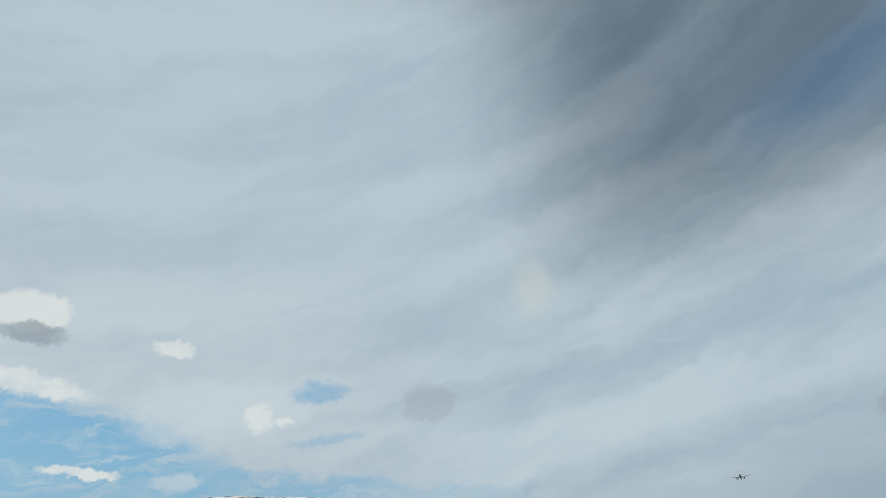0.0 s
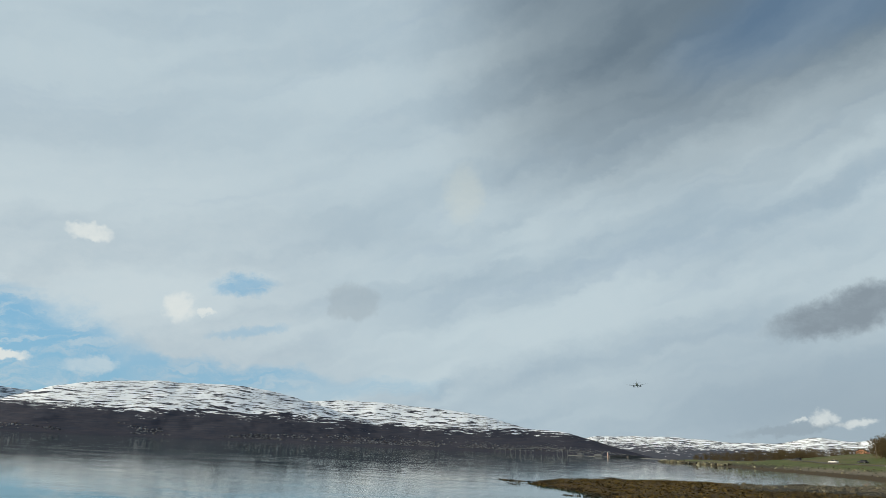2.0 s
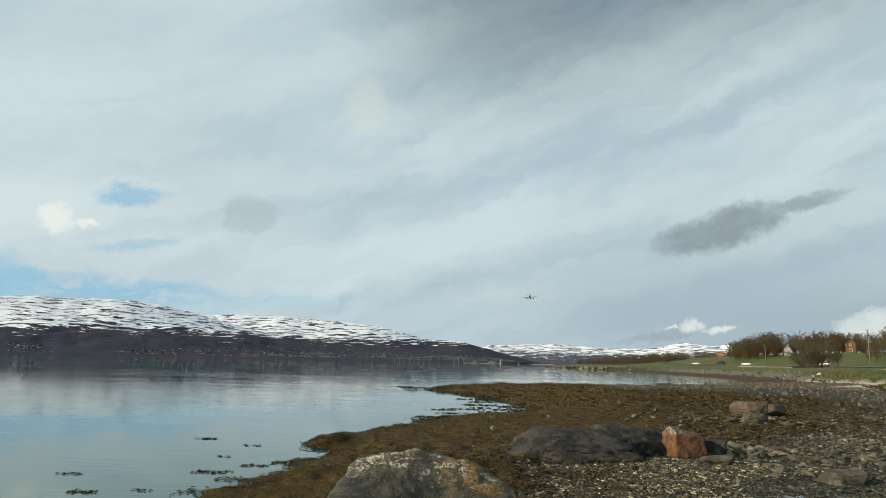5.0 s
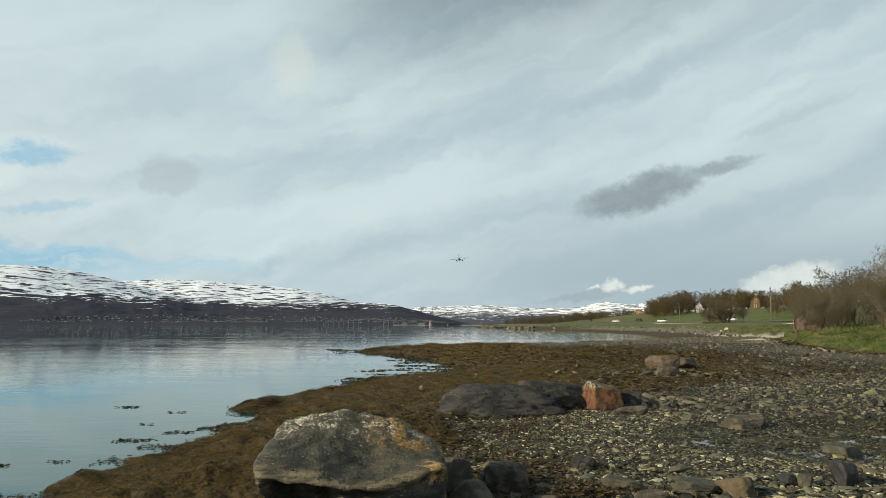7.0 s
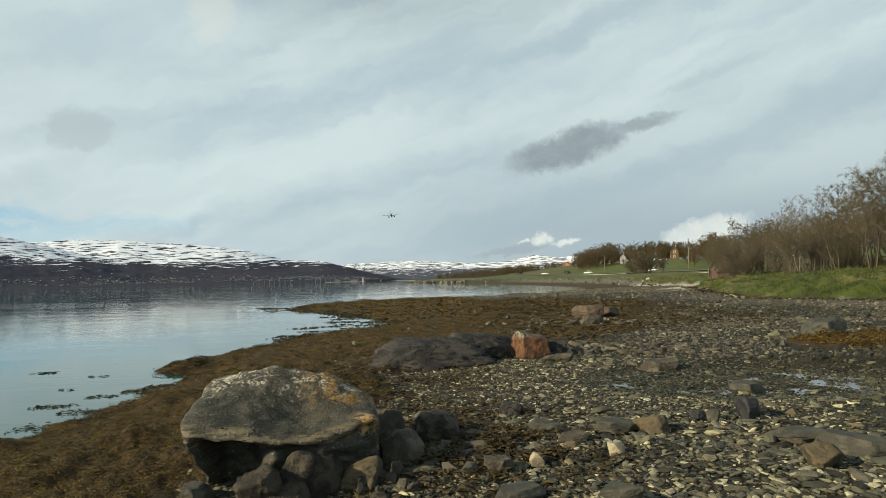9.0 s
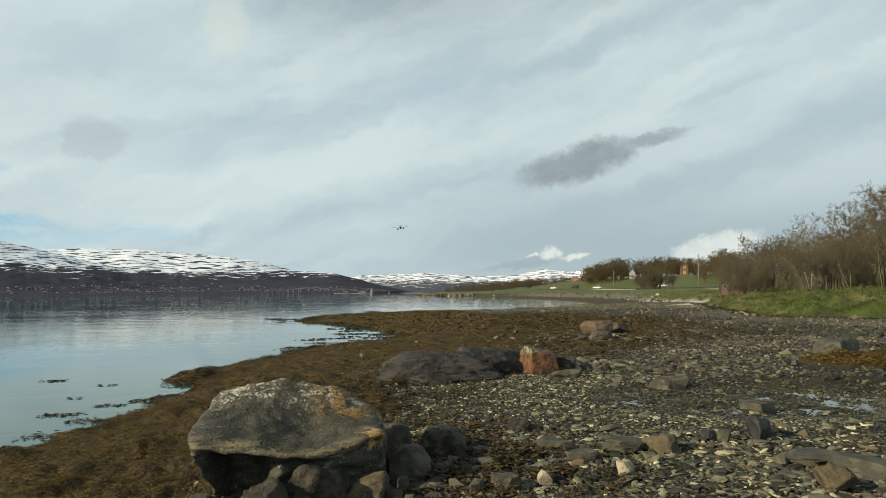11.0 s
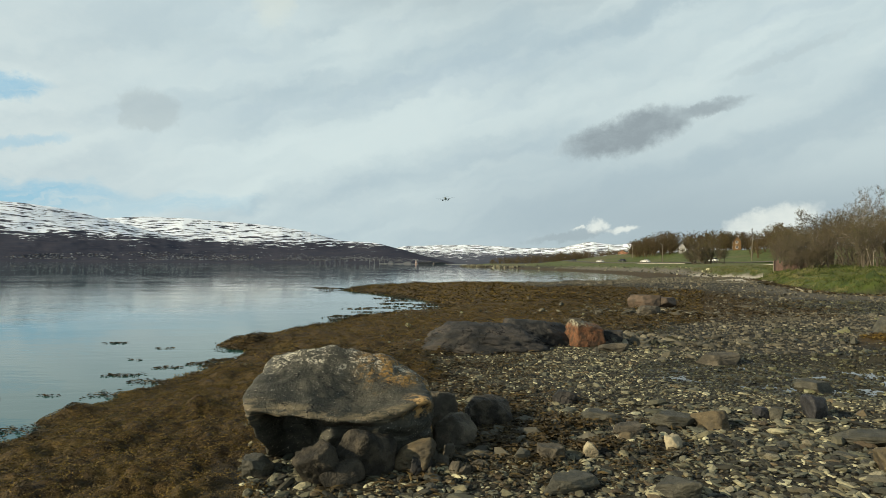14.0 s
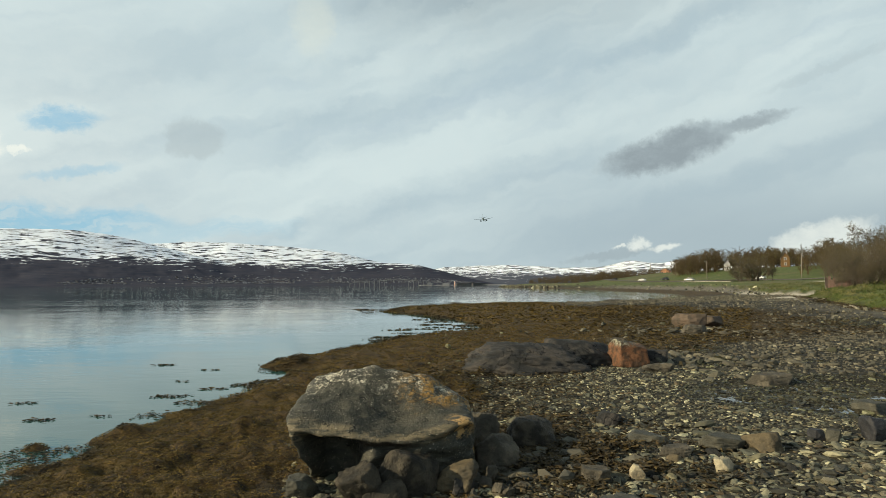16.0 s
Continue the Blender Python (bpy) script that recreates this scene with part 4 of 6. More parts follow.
# ---------------------------------------------------------------- loose stones
def stone_template(seed, belts):
    """A flat stone: the hull of two or three uneven rings; with belts 2 a rounder, worn one."""
    rnd = random.Random(seed)
    bm = bmesh.new()
    rings = ((-0.8, 0.70, 3), (0.85, 0.62, 5), (0.15, 1.0, 7)) if belts == 2 else ((-0.9, 0.72, 4), (0.9, 0.62, 5), (0.05, 1.0, 7))[: 2 + belts]
    long, short = 1.0, rnd.uniform(0.75, 1.0)
    for z, r, n in rings:
        a0 = rnd.uniform(0, 6.28)
        for k in range(n):
            a = a0 + 2 * math.pi * (k + rnd.uniform(-0.3, 0.3)) / n
            q = r * (rnd.uniform(0.86, 1.1) if belts == 2 else rnd.uniform(0.75, 1.15))
            bm.verts.new((q * long * math.cos(a), q * short * math.sin(a), z * rnd.uniform(0.7 if belts == 2 else 0.45, 1.1) + (0 if z != 0.05 else rnd.uniform(-0.35, 0.35))))
    hull = bmesh.ops.convex_hull(bm, input=bm.verts[:])
    bmesh.ops.delete(bm, geom=list({v for v in hull["geom_interior"] + hull["geom_unused"] if isinstance(v, bmesh.types.BMVert)}), context="VERTS")
    bmesh.ops.triangulate(bm, faces=bm.faces[:])
    bmesh.ops.recalc_face_normals(bm, faces=bm.faces)
    bm.verts.index_update()
    co = np.array([v.co[:] for v in bm.verts])
    fa = np.array([[v.index for v in f.verts] for f in bm.faces])
    bm.free()
    return co, fa


def spread(rng, count, az, r0, r1):
    """Random places in a sector round the origin, evenly by area."""
    a = np.radians(rng.uniform(*az, count))
    r = np.sqrt(rng.uniform(r0**2, r1**2, count))
    return r * np.sin(a), r * np.cos(a)


def turned(rng, count):
    """Random turns: any heading, a modest lean."""
    yaw, lean, roll = rng.uniform(0, 2 * np.pi, count), rng.normal(0, 0.22, count), rng.normal(0, 0.22, count)
    cy, sy, cl, sl, cr, sr = np.cos(yaw), np.sin(yaw), np.cos(lean), np.sin(lean), np.cos(roll), np.sin(roll)
    one, nil = np.ones(count), np.zeros(count)
    a = np.stack([cy, -sy, nil, sy, cy, nil, nil, nil, one], -1).reshape(-1, 3, 3)
    b = np.stack([one, nil, nil, nil, cl, -sl, nil, sl, cl], -1).reshape(-1, 3, 3)
    c = np.stack([cr, nil, sr, nil, one, nil, -sr, nil, cr], -1).reshape(-1, 3, 3)
    return a @ b @ c


def strew(name, label, rng, x, y, half, detail, mat, flat=(0.35, 0.75), parent=None, lift=0.25):
    z = height(x, y)
    turns = turned(rng, len(x))
    size = half[:, None] * np.stack([rng.uniform(0.9, 1.8, len(x)), rng.uniform(0.6, 1.0, len(x)), rng.uniform(*flat, len(x))], -1)
    vs, fs, base = [], [], 0
    kinds = rng.integers(0, 8, len(x))
    for k in range(8):
        co, fa = stone_template(100 + k, detail)
        m = np.where(kinds == k)[0]
        p = co[None] * size[m][:, None]
        p = np.einsum("nij,nvj->nvi", turns[m], p) + np.stack([x[m], y[m], z[m] + size[m][:, 2] * lift], -1)[:, None]
        vs.append(p.reshape(-1, 3))
        fs.append((fa[None] + (np.arange(len(m)) * len(co))[:, None, None] + base).reshape(-1, 3))
        base += p.shape[0] * p.shape[1]
    return tagged(solid(name, np.concatenate(vs), np.concatenate(fs), mat, parent), label, "" if parent else "stones", kind="stuff")


def stony(x, y, rng, edge=0.55):
    shore, turf, wrack = masks(x, y)
    return (shore > 0.2) & (turf < -0.3 - 3.2 * ease(y, 46, 54)) & (rng.uniform(0, 1, len(x)) > wrack * edge * 1.7)


def build_stones():
    rng = np.random.default_rng(4)
    for name, count, r0, r1, mean, detail, label in (("pebbles", 19000, 3.6, 8.0, -3.85, 2, "grey, tan and rusty pebbles covering the near beach"),
                                                     ("pebbles", 36000, 8.0, 13, -3.78, 0, "wet grey and brown pebbles round the tide pool")):
        x, y = spread(rng, count, (-14, 58), r0, r1)
        ok = stony(x, y, rng)
        x, y = x[ok], y[ok]
        half = np.exp(rng.normal(mean, 0.48, len(x))).clip(0.012, 0.12)
        wet = 0.7 * pool_depth(x, y) + 0.6 * layered(x * 0.8, y * 0.8, 17) + 0.15 * (x - 3.3) * ease(y, 4.0, 6.2) > 0.42
        strew(name, label, rng, x[~wet], y[~wet], half[~wet], detail, MAT_STONES, (0.22, 0.6) if detail else (0.15, 0.42))
        strew("wet_" + name, "dark wet stones lying in and round the tide pool", rng, x[wet], y[wet], half[wet], detail, MAT_WET_STONES, (0.22, 0.55) if detail else (0.14, 0.42))
    x, y = spread(rng, 46000, (-2, 58), 13, 30)
    ok = stony(x, y, rng)
    x, y = x[ok], y[ok]
    half = np.exp(rng.normal(-3.52, 0.52, len(x))).clip(0.018, 0.15)
    wet = layered(x * 0.35, y * 0.35, 19) + 0.012 * (24 - np.hypot(x, y)) > 0.02
    strew("beach_stones", "grey stones scattered over the upper beach", rng, x[~wet], y[~wet], half[~wet], 0, MAT_BEACH_STONES, (0.22, 0.6))
    strew("wet_beach_stones", "dark wet stones over the middle of the beach", rng, x[wet], y[wet], half[wet], 0, MAT_WET_STONES, (0.3, 0.7))
    x, y = spread(rng, 30000, (5, 56), 30, 95)
    ok = stony(x, y, rng)
    x, y = x[ok], y[ok]
    strew("shingle", "grey shingle stretching to the far end of the beach", rng, x, y, np.exp(rng.normal(-2.95, 0.5, len(x))).clip(0.04, 0.22), 0, MAT_BEACH_STONES, (0.35, 0.8))
    x, y = spread(rng, 9000, (2, 30), 95, 320)
    shore, turf, wrack = masks(x, y)
    ok = (turf > -4.5) & (turf < 1.5)
    x, y = x[ok], y[ok]
    strew("far_shingle", "stones and rubble lining the bay's far shore", rng, x, y, np.exp(rng.normal(-1.75, 0.4, len(x))).clip(0.08, 0.5), 0, MAT_STONES, (0.5, 1.0))
    # rubble near the flat outcrop and the pinkish rock
    x = np.r_[rng.normal(5.2, 1.0, 90), rng.normal(8.2, 1.3, 140), rng.normal(0.95, 0.40, 34)]
    y = np.r_[rng.normal(13.2, 0.8, 90), rng.normal(20.5, 1.3, 140), rng.normal(6.1, 0.45, 34)]
    strew("rubble", "heavier grey stones heaped round the larger rocks", rng, x, y, rng.uniform(0.06, 0.15, len(x)), 1, MAT_BEACH_STONES, (0.35, 0.7))
    # the beach underfoot
    x, y = spread(rng, 9000, (-60, 75), 0.9, 3.7)
    ok = stony(x, y, rng)
    x, y = x[ok], y[ok]
    strew("pebbles", "small grey and tan pebbles underfoot", rng, x, y, np.exp(rng.normal(-3.7, 0.45, len(x))).clip(0.012, 0.09), 0, MAT_STONES, (0.2, 0.55))


build_stones()


# ---------------------------------------------------------------- wrack
def fronds(name, label, rng, x, y, z, length, width, mat, rise=0.45, steps=2):
    """Curling ribbons: each a strip of a few quads, laid over the ground."""
    n = len(x)
    yaw = rng.uniform(0, 2 * np.pi, n)
    curl = rng.normal(0, 0.8, n)
    side = rng.uniform(0, 2 * np.pi, n)
    p = np.stack([x, y, z], -1)
    rows = []
    for k in range(steps + 1):
        s = k / steps
        w = width * (1 - 0.55 * s) * (0.6 + 0.8 * math.sin(2.6 * s + 0.4))
        across = np.stack([-np.sin(yaw + curl * s), np.cos(yaw + curl * s), 0.9 * np.sin(side + 2 * s)], -1) * w[:, None] / 2
        rows.append(np.stack([p - across, p + across], 1))
        step = length / steps
        up = rise * math.cos(3.0 * s) * rng.uniform(0.2, 1.0, n)
        p = p + np.stack([np.cos(yaw + curl * s), np.sin(yaw + curl * s), up], -1) * step[:, None]
    v = np.stack(rows, 1).reshape(-1, 3)
    idx = []
    for k in range(steps):
        a = np.arange(n) * (2 * (steps + 1)) + 2 * k
        idx.append(np.stack([a, a + 1, a + 3, a + 2], -1))
    return tagged(solid(name, v, np.concatenate(idx), mat), label, "seaweed", kind="stuff")


def build_wrack():
    rng = np.random.default_rng(8)
    for name, count, az, r0, r1, ln, wd, label in (
            ("seaweed", 330000, (-42, 12), 3.6, 12, 0.020, 0.0095, "matted brown bladder wrack covering the near foreshore"),
            ("seaweed", 190000, (-22, 26), 12, 28, 0.036, 0.020, "ochre-brown wrack over the middle foreshore"),
            ("seaweed", 70000, (-14, 26), 28, 66, 0.13, 0.07, "dense ochre wrack out to the tip of the weed bank")):
        x, y = spread(rng, count, az, r0, r1)
        shore, turf, wrack = masks(x, y)
        clump = layered(x * 1.7, y * 1.7, 81)
        ok = ((shore > -0.08) | (height(x, y) > 0.01)) & (turf < -1) & (rng.uniform(0, 1, count) < wrack * (0.75 + clump * 1.4))
        x, y = x[ok], y[ok]
        z = np.maximum(height(x, y), 0.0) + 0.012
        fronds(name, label, rng, x, y, z, ln * rng.uniform(0.5, 1.5, len(x)), wd * rng.uniform(0.6, 1.5, len(x)), MAT_WEED, 0.4, 1)
    # humps of wrack along the water's edge
    line = [p for p in SHORE if 4 < p[1] < 80]
    k = rng.uniform(0, len(line) - 1.001, 130)
    i = k.astype(int)
    p = np.array(line)
    x, y = (p[i] + (p[i + 1] - p[i]) * (k - i)[:, None]).T
    far = np.hypot(x, y) / 14
    x, y = x + rng.normal(0.15, 0.22, len(x)) * far.clip(0.6, 3), y + rng.normal(0, 0.2, len(x)) * far.clip(0.6, 3)
    n = 90
    hump = rng.uniform(0.10, 0.26, len(x)) * far.clip(0.7, 2.6)
    dx, dy = rng.normal(0, 0.55, (2, len(x), n)) * hump[None, :, None]
    dz = 0.30 * hump[:, None] * np.exp(-(dx**2 + dy**2) / (0.5 * hump[:, None] ** 2)) * rng.uniform(0.2, 1.0, (len(x), n))
    wx, wy = (x[:, None] + dx).ravel(), (y[:, None] + dy).ravel()
    scale = np.repeat(far.clip(0.7, 2.6), n)
    fronds("seaweed_humps", "dark humps of wet wrack along the water's edge", rng, wx, wy, np.maximum(height(wx, wy), 0.0) + 0.012 + dz.ravel(), rng.uniform(0.03, 0.06, len(wx)) * scale, rng.uniform(0.016, 0.03, len(wx)) * scale, MAT_WEED_DARK, 0.25, 1)
    # sparse tufts between the pebbles
    x, y = spread(rng, 22000, (-8, 50), 3.8, 13)
    clump = layered(x * 1.3, y * 1.3, 91)
    ok = stony(x, y, rng, 0.0) & (clump + 0.13 * (1.7 - x) > 0.09)
    x, y = x[ok], y[ok]
    fronds("seaweed_tufts", "dark wrack tufts caught between the pebbles", rng, x, y, height(x, y) + 0.02, rng.uniform(0.05, 0.14, len(x)), rng.uniform(0.01, 0.025, len(x)), MAT_WEED_DARK)
    x, y = np.r_[rng.normal(1.15, 0.45, 9000), rng.normal(1.75, 0.40, 3500), rng.normal(1.6, 0.7, 1500)], np.r_[rng.normal(6.3, 0.7, 9000), rng.normal(5.85, 0.4, 3500), rng.normal(10.4, 1.3, 1500)]
    keep = layered(x * 2.1, y * 2.1, 95) > -0.04
    x, y = x[keep], y[keep]
    fronds("seaweed_tufts", "brown wrack lying between the stones beside the boulder", rng, x, y, height(x, y) + rng.uniform(0.02, 0.07, len(x)), rng.uniform(0.03, 0.08, len(x)), rng.uniform(0.010, 0.02, len(x)), MAT_WEED_DARK)
    # the dark brown weed that thins out over the stones round the pinkish rock
    x, y = spread(rng, 60000, (8, 42), 14, 46)
    thin = inside_by(x, y, THIN_WRACK) + layered(x * 0.5, y * 0.5, 31) * 5.0
    ok = (rng.uniform(0, 1, len(x)) < ease(thin, -0.8, 2.2) * (0.6 + layered(x * 1.2, y * 1.2, 35) * 2.2)) & (inside_by(x, y, TURF) < -1.5)
    x, y = x[ok], y[ok]
    fronds("thin_seaweed", "dark brown wrack thinning out over the stones of the beach", rng, x, y, height(x, y) + 0.03, rng.uniform(0.07, 0.18, len(x)), rng.uniform(0.015, 0.035, len(x)), MAT_WEED_DARK)
    x, y = 10.9 + 1.5 * np.tanh(rng.normal(0, 0.8, 11000)), 11.7 + 1.0 * np.tanh(rng.normal(0, 0.8, 11000))
    keep = layered(x * 0.9, y * 0.9, 97) > -0.06
    x, y = x[keep], y[keep]
    fronds("seaweed", "bright ochre patch of wrack beside a grey rock", rng, x, y, height(x, y) + 0.015, rng.uniform(0.02, 0.055, len(x)), rng.uniform(0.014, 0.028, len(x)), MAT_OCHRE_WEED, 0.2)
    # floating scraps off the shoreline
    xs, ys = [], []
    for cx, cy, rx, ry, n in ((-5.0, 11.6, 0.26, 0.07, 90), (-7.1, 16.2, 0.18, 0.06, 30), (-6.1, 9.6, 0.20, 0.06, 60), (-7.2, 11.0, 0.15, 0.04, 24), (-5.5, 13.4, 0.1, 0.04, 14), (-5.6, 15.2, 0.2, 0.04, 16),
                              (-4.5, 12.4, 0.2, 0.08, 50), (-4.4, 9.9, 0.3, 0.12, 120), (-4.25, 11.0, 0.3, 0.12, 120), (-5.3, 9.9, 0.15, 0.05, 24), (-4.95, 7.75, 0.3, 0.10, 120), (-4.75, 7.35, 0.3, 0.10, 120), (-3.95, 12.9, 0.25, 0.1, 90),
                              (-2.1, 28.1, 0.5, 0.10, 30), (-1.1, 28.8, 0.7, 0.12, 45), (-0.4, 31.9, 0.7, 0.25, 60), (-1.5, 26.4, 0.5, 0.10, 30), (0.0, 34.3, 0.8, 0.3, 50), (0.4, 27.4, 0.7, 0.2, 60), (0.9, 29.0, 0.7, 0.3, 80), (1.2, 31.0, 0.6, 0.5, 80), (-0.9, 36.5, 0.8, 0.4, 40), (-0.3, 30.0, 0.4, 0.1, 25), (-2.3, 24.5, 0.3, 0.1, 30), (-5.9, 51.1, 0.8, 0.25, 60),
                              (-6.7, 52.3, 0.5, 0.2, 30), (-4.7, 7.05, 0.35, 0.12, 160), (-5.0, 7.5, 0.4, 0.12, 160), (-4.5, 7.9, 0.25, 0.1, 110), (-4.3, 8.9, 0.2, 0.1, 80), (-3.7, 13.3, 0.25, 0.12, 110)):
        xs.append(cx + rx * 1.2 * np.tanh(rng.normal(0, 0.8, n)) + rng.normal(0, 0.1, n) * rx)
        ys.append(cy + ry * rng.normal(0, 1, n))
    x, y = np.concatenate(xs), np.concatenate(ys)
    far = np.hypot(x, y) / 10
    fronds("floating_seaweed", "loose brown wrack floating just off the shore", rng, x, y, np.full(len(x), 0.012), rng.uniform(0.025, 0.075, len(x)) * far, rng.uniform(0.008, 0.02, len(x)) * far, MAT_WEED_DARK, 0.10)


build_wrack()


# ---------------------------------------------------------------- trees
def polar(az, d):
    return d * math.sin(radians(az)), d * math.cos(radians(az))


MAT_BARK = material("grey-brown bark", two_tone((0.13, 0.11, 0.085), (0.075, 0.062, 0.05), 3.0), 0.9)
MAT_PALE_BARK = material("pale birch bark", two_tone((0.30, 0.27, 0.23), (0.16, 0.135, 0.11), 4.0), 0.85)
MAT_TWIGS = material("bare spring twigs", island_tones([(0.085, 0.058, 0.03), (0.055, 0.04, 0.022), (0.11, 0.078, 0.04), (0.08, 0.062, 0.03)], 2.0, 0.2), 0.9)


def crown_tones(tones, dark):
    """One tone a tree, a little lighter and darker from bud to bud."""
    def at(t, pos):
        c = object_tones(tones, 0.6, 0.25)(t, pos)
        r = t.nodes.new("ShaderNodeNewGeometry").outputs["Random Per Island"]
        return mix_colour(t, math_node(t, "MULTIPLY", r, 0.6), c, dark)
    return at


MAT_CROWN = material("olive and brown buds", crown_tones([(0.135, 0.122, 0.036), (0.105, 0.112, 0.028), (0.108, 0.094, 0.046), (0.150, 0.124, 0.040), (0.118, 0.102, 0.048), (0.095, 0.106, 0.028), (0.138, 0.102, 0.046)], (0.062, 0.055, 0.022)), 0.9)
MAT_CROWN_TWIGS = material("grey-brown bare twigs", crown_tones([(0.130, 0.110, 0.070), (0.105, 0.096, 0.064), (0.140, 0.115, 0.068), (0.115, 0.10, 0.066)], (0.055, 0.046, 0.03)), 0.9)


def limbs(segments, sides=3):
    """Tapered prisms for rows of start, end and the two radii."""
    a = np.array([s[0] for s in segments])
    b = np.array([s[1] for s in segments])
    r0, r1 = np.array([s[2] for s in segments]), np.array([s[3] for s in segments])
    d = b - a
    d /= np.linalg.norm(d, axis=1, keepdims=True) + 1e-9
    ref = np.where(np.abs(d[:, 2:]) < 0.9, np.array([[0, 0, 1.0]]), np.array([[1.0, 0, 0]]))
    u = np.cross(d, ref)
    u /= np.linalg.norm(u, axis=1, keepdims=True)
    w = np.cross(d, u)
    rings = []
    for p, r in ((a, r0), (b, r1)):
        for k in range(sides):
            t = 2 * math.pi * k / sides
            rings.append(p + r[:, None] * (u * math.cos(t) + w * math.sin(t)))
    v = np.stack(rings, 1).reshape(-1, 3)
    base = np.arange(len(a)) * 2 * sides
    f = np.concatenate([np.stack([base + k, base + (k + 1) % sides, base + sides + (k + 1) % sides, base + sides + k], -1) for k in range(sides)])
    return v, f


def slivers(rng, p, d, length, width):
    """Thin pointed triangles that start at p and run along d."""
    d = d / (np.linalg.norm(d, axis=1, keepdims=True) + 1e-9)
    side = np.cross(d, rng.normal(size=d.shape))
    side /= np.linalg.norm(side, axis=1, keepdims=True) + 1e-9
    v = np.stack([p - side * width[:, None] / 2, p + side * width[:, None] / 2, p + d * length[:, None]], 1).reshape(-1, 3)
    return v, np.arange(len(v)).reshape(-1, 3)


def grow(seed, tall, stems, lean, wide, twig_count, bud_count, twig_width=0.02, deep=2, bud=0.6, bare=1):
    """Wood, twigs and buds of one bare tree with a rounded crown, its foot at the origin."""
    rng = np.random.default_rng(seed)
    segs, tips = [], []

    def shoot(p, d, length, r, level):
        steps = (7, 4, 2)[level]
        for k in range(steps):
            d = d + rng.normal(0, (0.06, 0.14, 0.20)[level], 3) + np.array([0, 0, (0.03, 0.05, 0.02)[level]])
            d /= np.linalg.norm(d)
            q = p + d * length / steps
            r1 = r * (1 - 0.82 * (k + 1) / steps) + 0.005
            segs.append((p, q, r * (1 - 0.82 * k / steps) + 0.005, r1))
            if level < deep and k >= (bare if level == 0 else 0):
                # the longest boughs spring from the middle of the stem
                along = (k + 1) / steps
                reach = (0.58 - 0.42 * abs(along - 0.45)) if level == 0 else 0.5
                for _ in range(2 + int(rng.integers(0, 2))):
                    out = rng.normal(0, 1, 3)
                    out -= d * out.dot(d)
                    out /= np.linalg.norm(out) + 1e-9
                    nd = d * (0.85 - 0.25 * level) + out * wide + np.array([0, 0, 0.10])
                    shoot(q, nd / np.linalg.norm(nd), length * reach * rng.uniform(0.65, 1.0), r1 * 0.6, level + 1)
            if level == deep or (level and k == steps - 1):
                tips.append((q, d, level))
            p = q

    for s in range(stems):
        a = rng.uniform(0, 2 * math.pi)
        d = np.array([math.cos(a) * lean, math.sin(a) * lean, 1.0])
        start = np.array([math.cos(a), math.sin(a), 0]) * (0.10 if stems > 1 else 0) * rng.uniform(0.5, 2.5) - np.array([0, 0, 0.15])
        shoot(start, d / np.linalg.norm(d), tall * rng.uniform(0.62, 0.86), tall * 0.009 + 0.02, 0)
    wood = limbs(segs)
    q = np.array([t[0] for t in tips])
    d = np.array([t[1] for t in tips])
    k = rng.integers(0, len(q), twig_count)
    start = q[k] + rng.normal(0, 0.05, (twig_count, 3)) * tall / 8
    way = d[k] * 0.8 + rng.normal(0, 0.6, (twig_count, 3))
    twigs = slivers(rng, start, way, rng.uniform(0.2, 0.5, twig_count) * tall / 8, np.full(twig_count, twig_width))
    k = rng.integers(0, twig_count, bud_count)
    start = start[k] + way[k] / np.linalg.norm(way[k], axis=1, keepdims=True) * rng.uniform(0, 0.35, (bud_count, 1)) * tall / 8
    buds = slivers(rng, start, rng.normal(0, 1, (bud_count, 3)), rng.uniform(0.06, 0.13, bud_count) * tall / 8 * bud, rng.uniform(0.05, 0.10, bud_count) * tall / 8 * bud)
    top = np.percentile(twigs[0][:, 2], 99.7) / tall
    return (wood[0] / top, wood[1]), (twigs[0] / top, twigs[1]), (buds[0] / top, buds[1])


def tree(name, label, seed, tall, stems, lean, wide, twig_count=2200, bud_count=1700, bark=None, category="tree"):
    root = new(name)
    tagged(root, label, category, group="trees and bushes along the shore")
    wood, twigs, buds = grow(seed, tall, stems, lean, wide, twig_count, bud_count, 0.027, bud=0.7, bare=2)
    solid("trunk", *wood, bark or MAT_BARK, root, shade=True)
    solid("crown", *twigs, MAT_CROWN_TWIGS, root)
    solid("foliage", *buds, MAT_CROWN, root)
    return root


# azimuth and elevation of the thicket's top
TREE_TOPS = [(29.5, 2.4), (31.4, 3.1), (33.5, 3.4), (35, 3.8), (36.5, 4.3), (38.4, 4.9), (40.5, 4.9), (42, 5.1), (43.5, 5.4), (46, 6), (60, 6)]
TREE_KINDS = [(201, 8.0, 1, 0.08, 0.75), (202, 8.0, 2, 0.16, 0.75), (203, 8.0, 3, 0.22, 0.7), (204, 8.0, 1, 0.12, 0.95), (205, 8.0, 4, 0.36, 0.75), (206, 8.0, 2, 0.12, 0.6)]
TREE_LABELS = ["bare birch with pale trunk and olive spring buds", "two-stemmed bare alder on the grassy bank", "three-stemmed grey alder not yet in leaf",
               "spreading bare rowan with twiggy brown crown", "many-stemmed bare willow leaning over the grass", "slender bare birch rising above the thicket"]


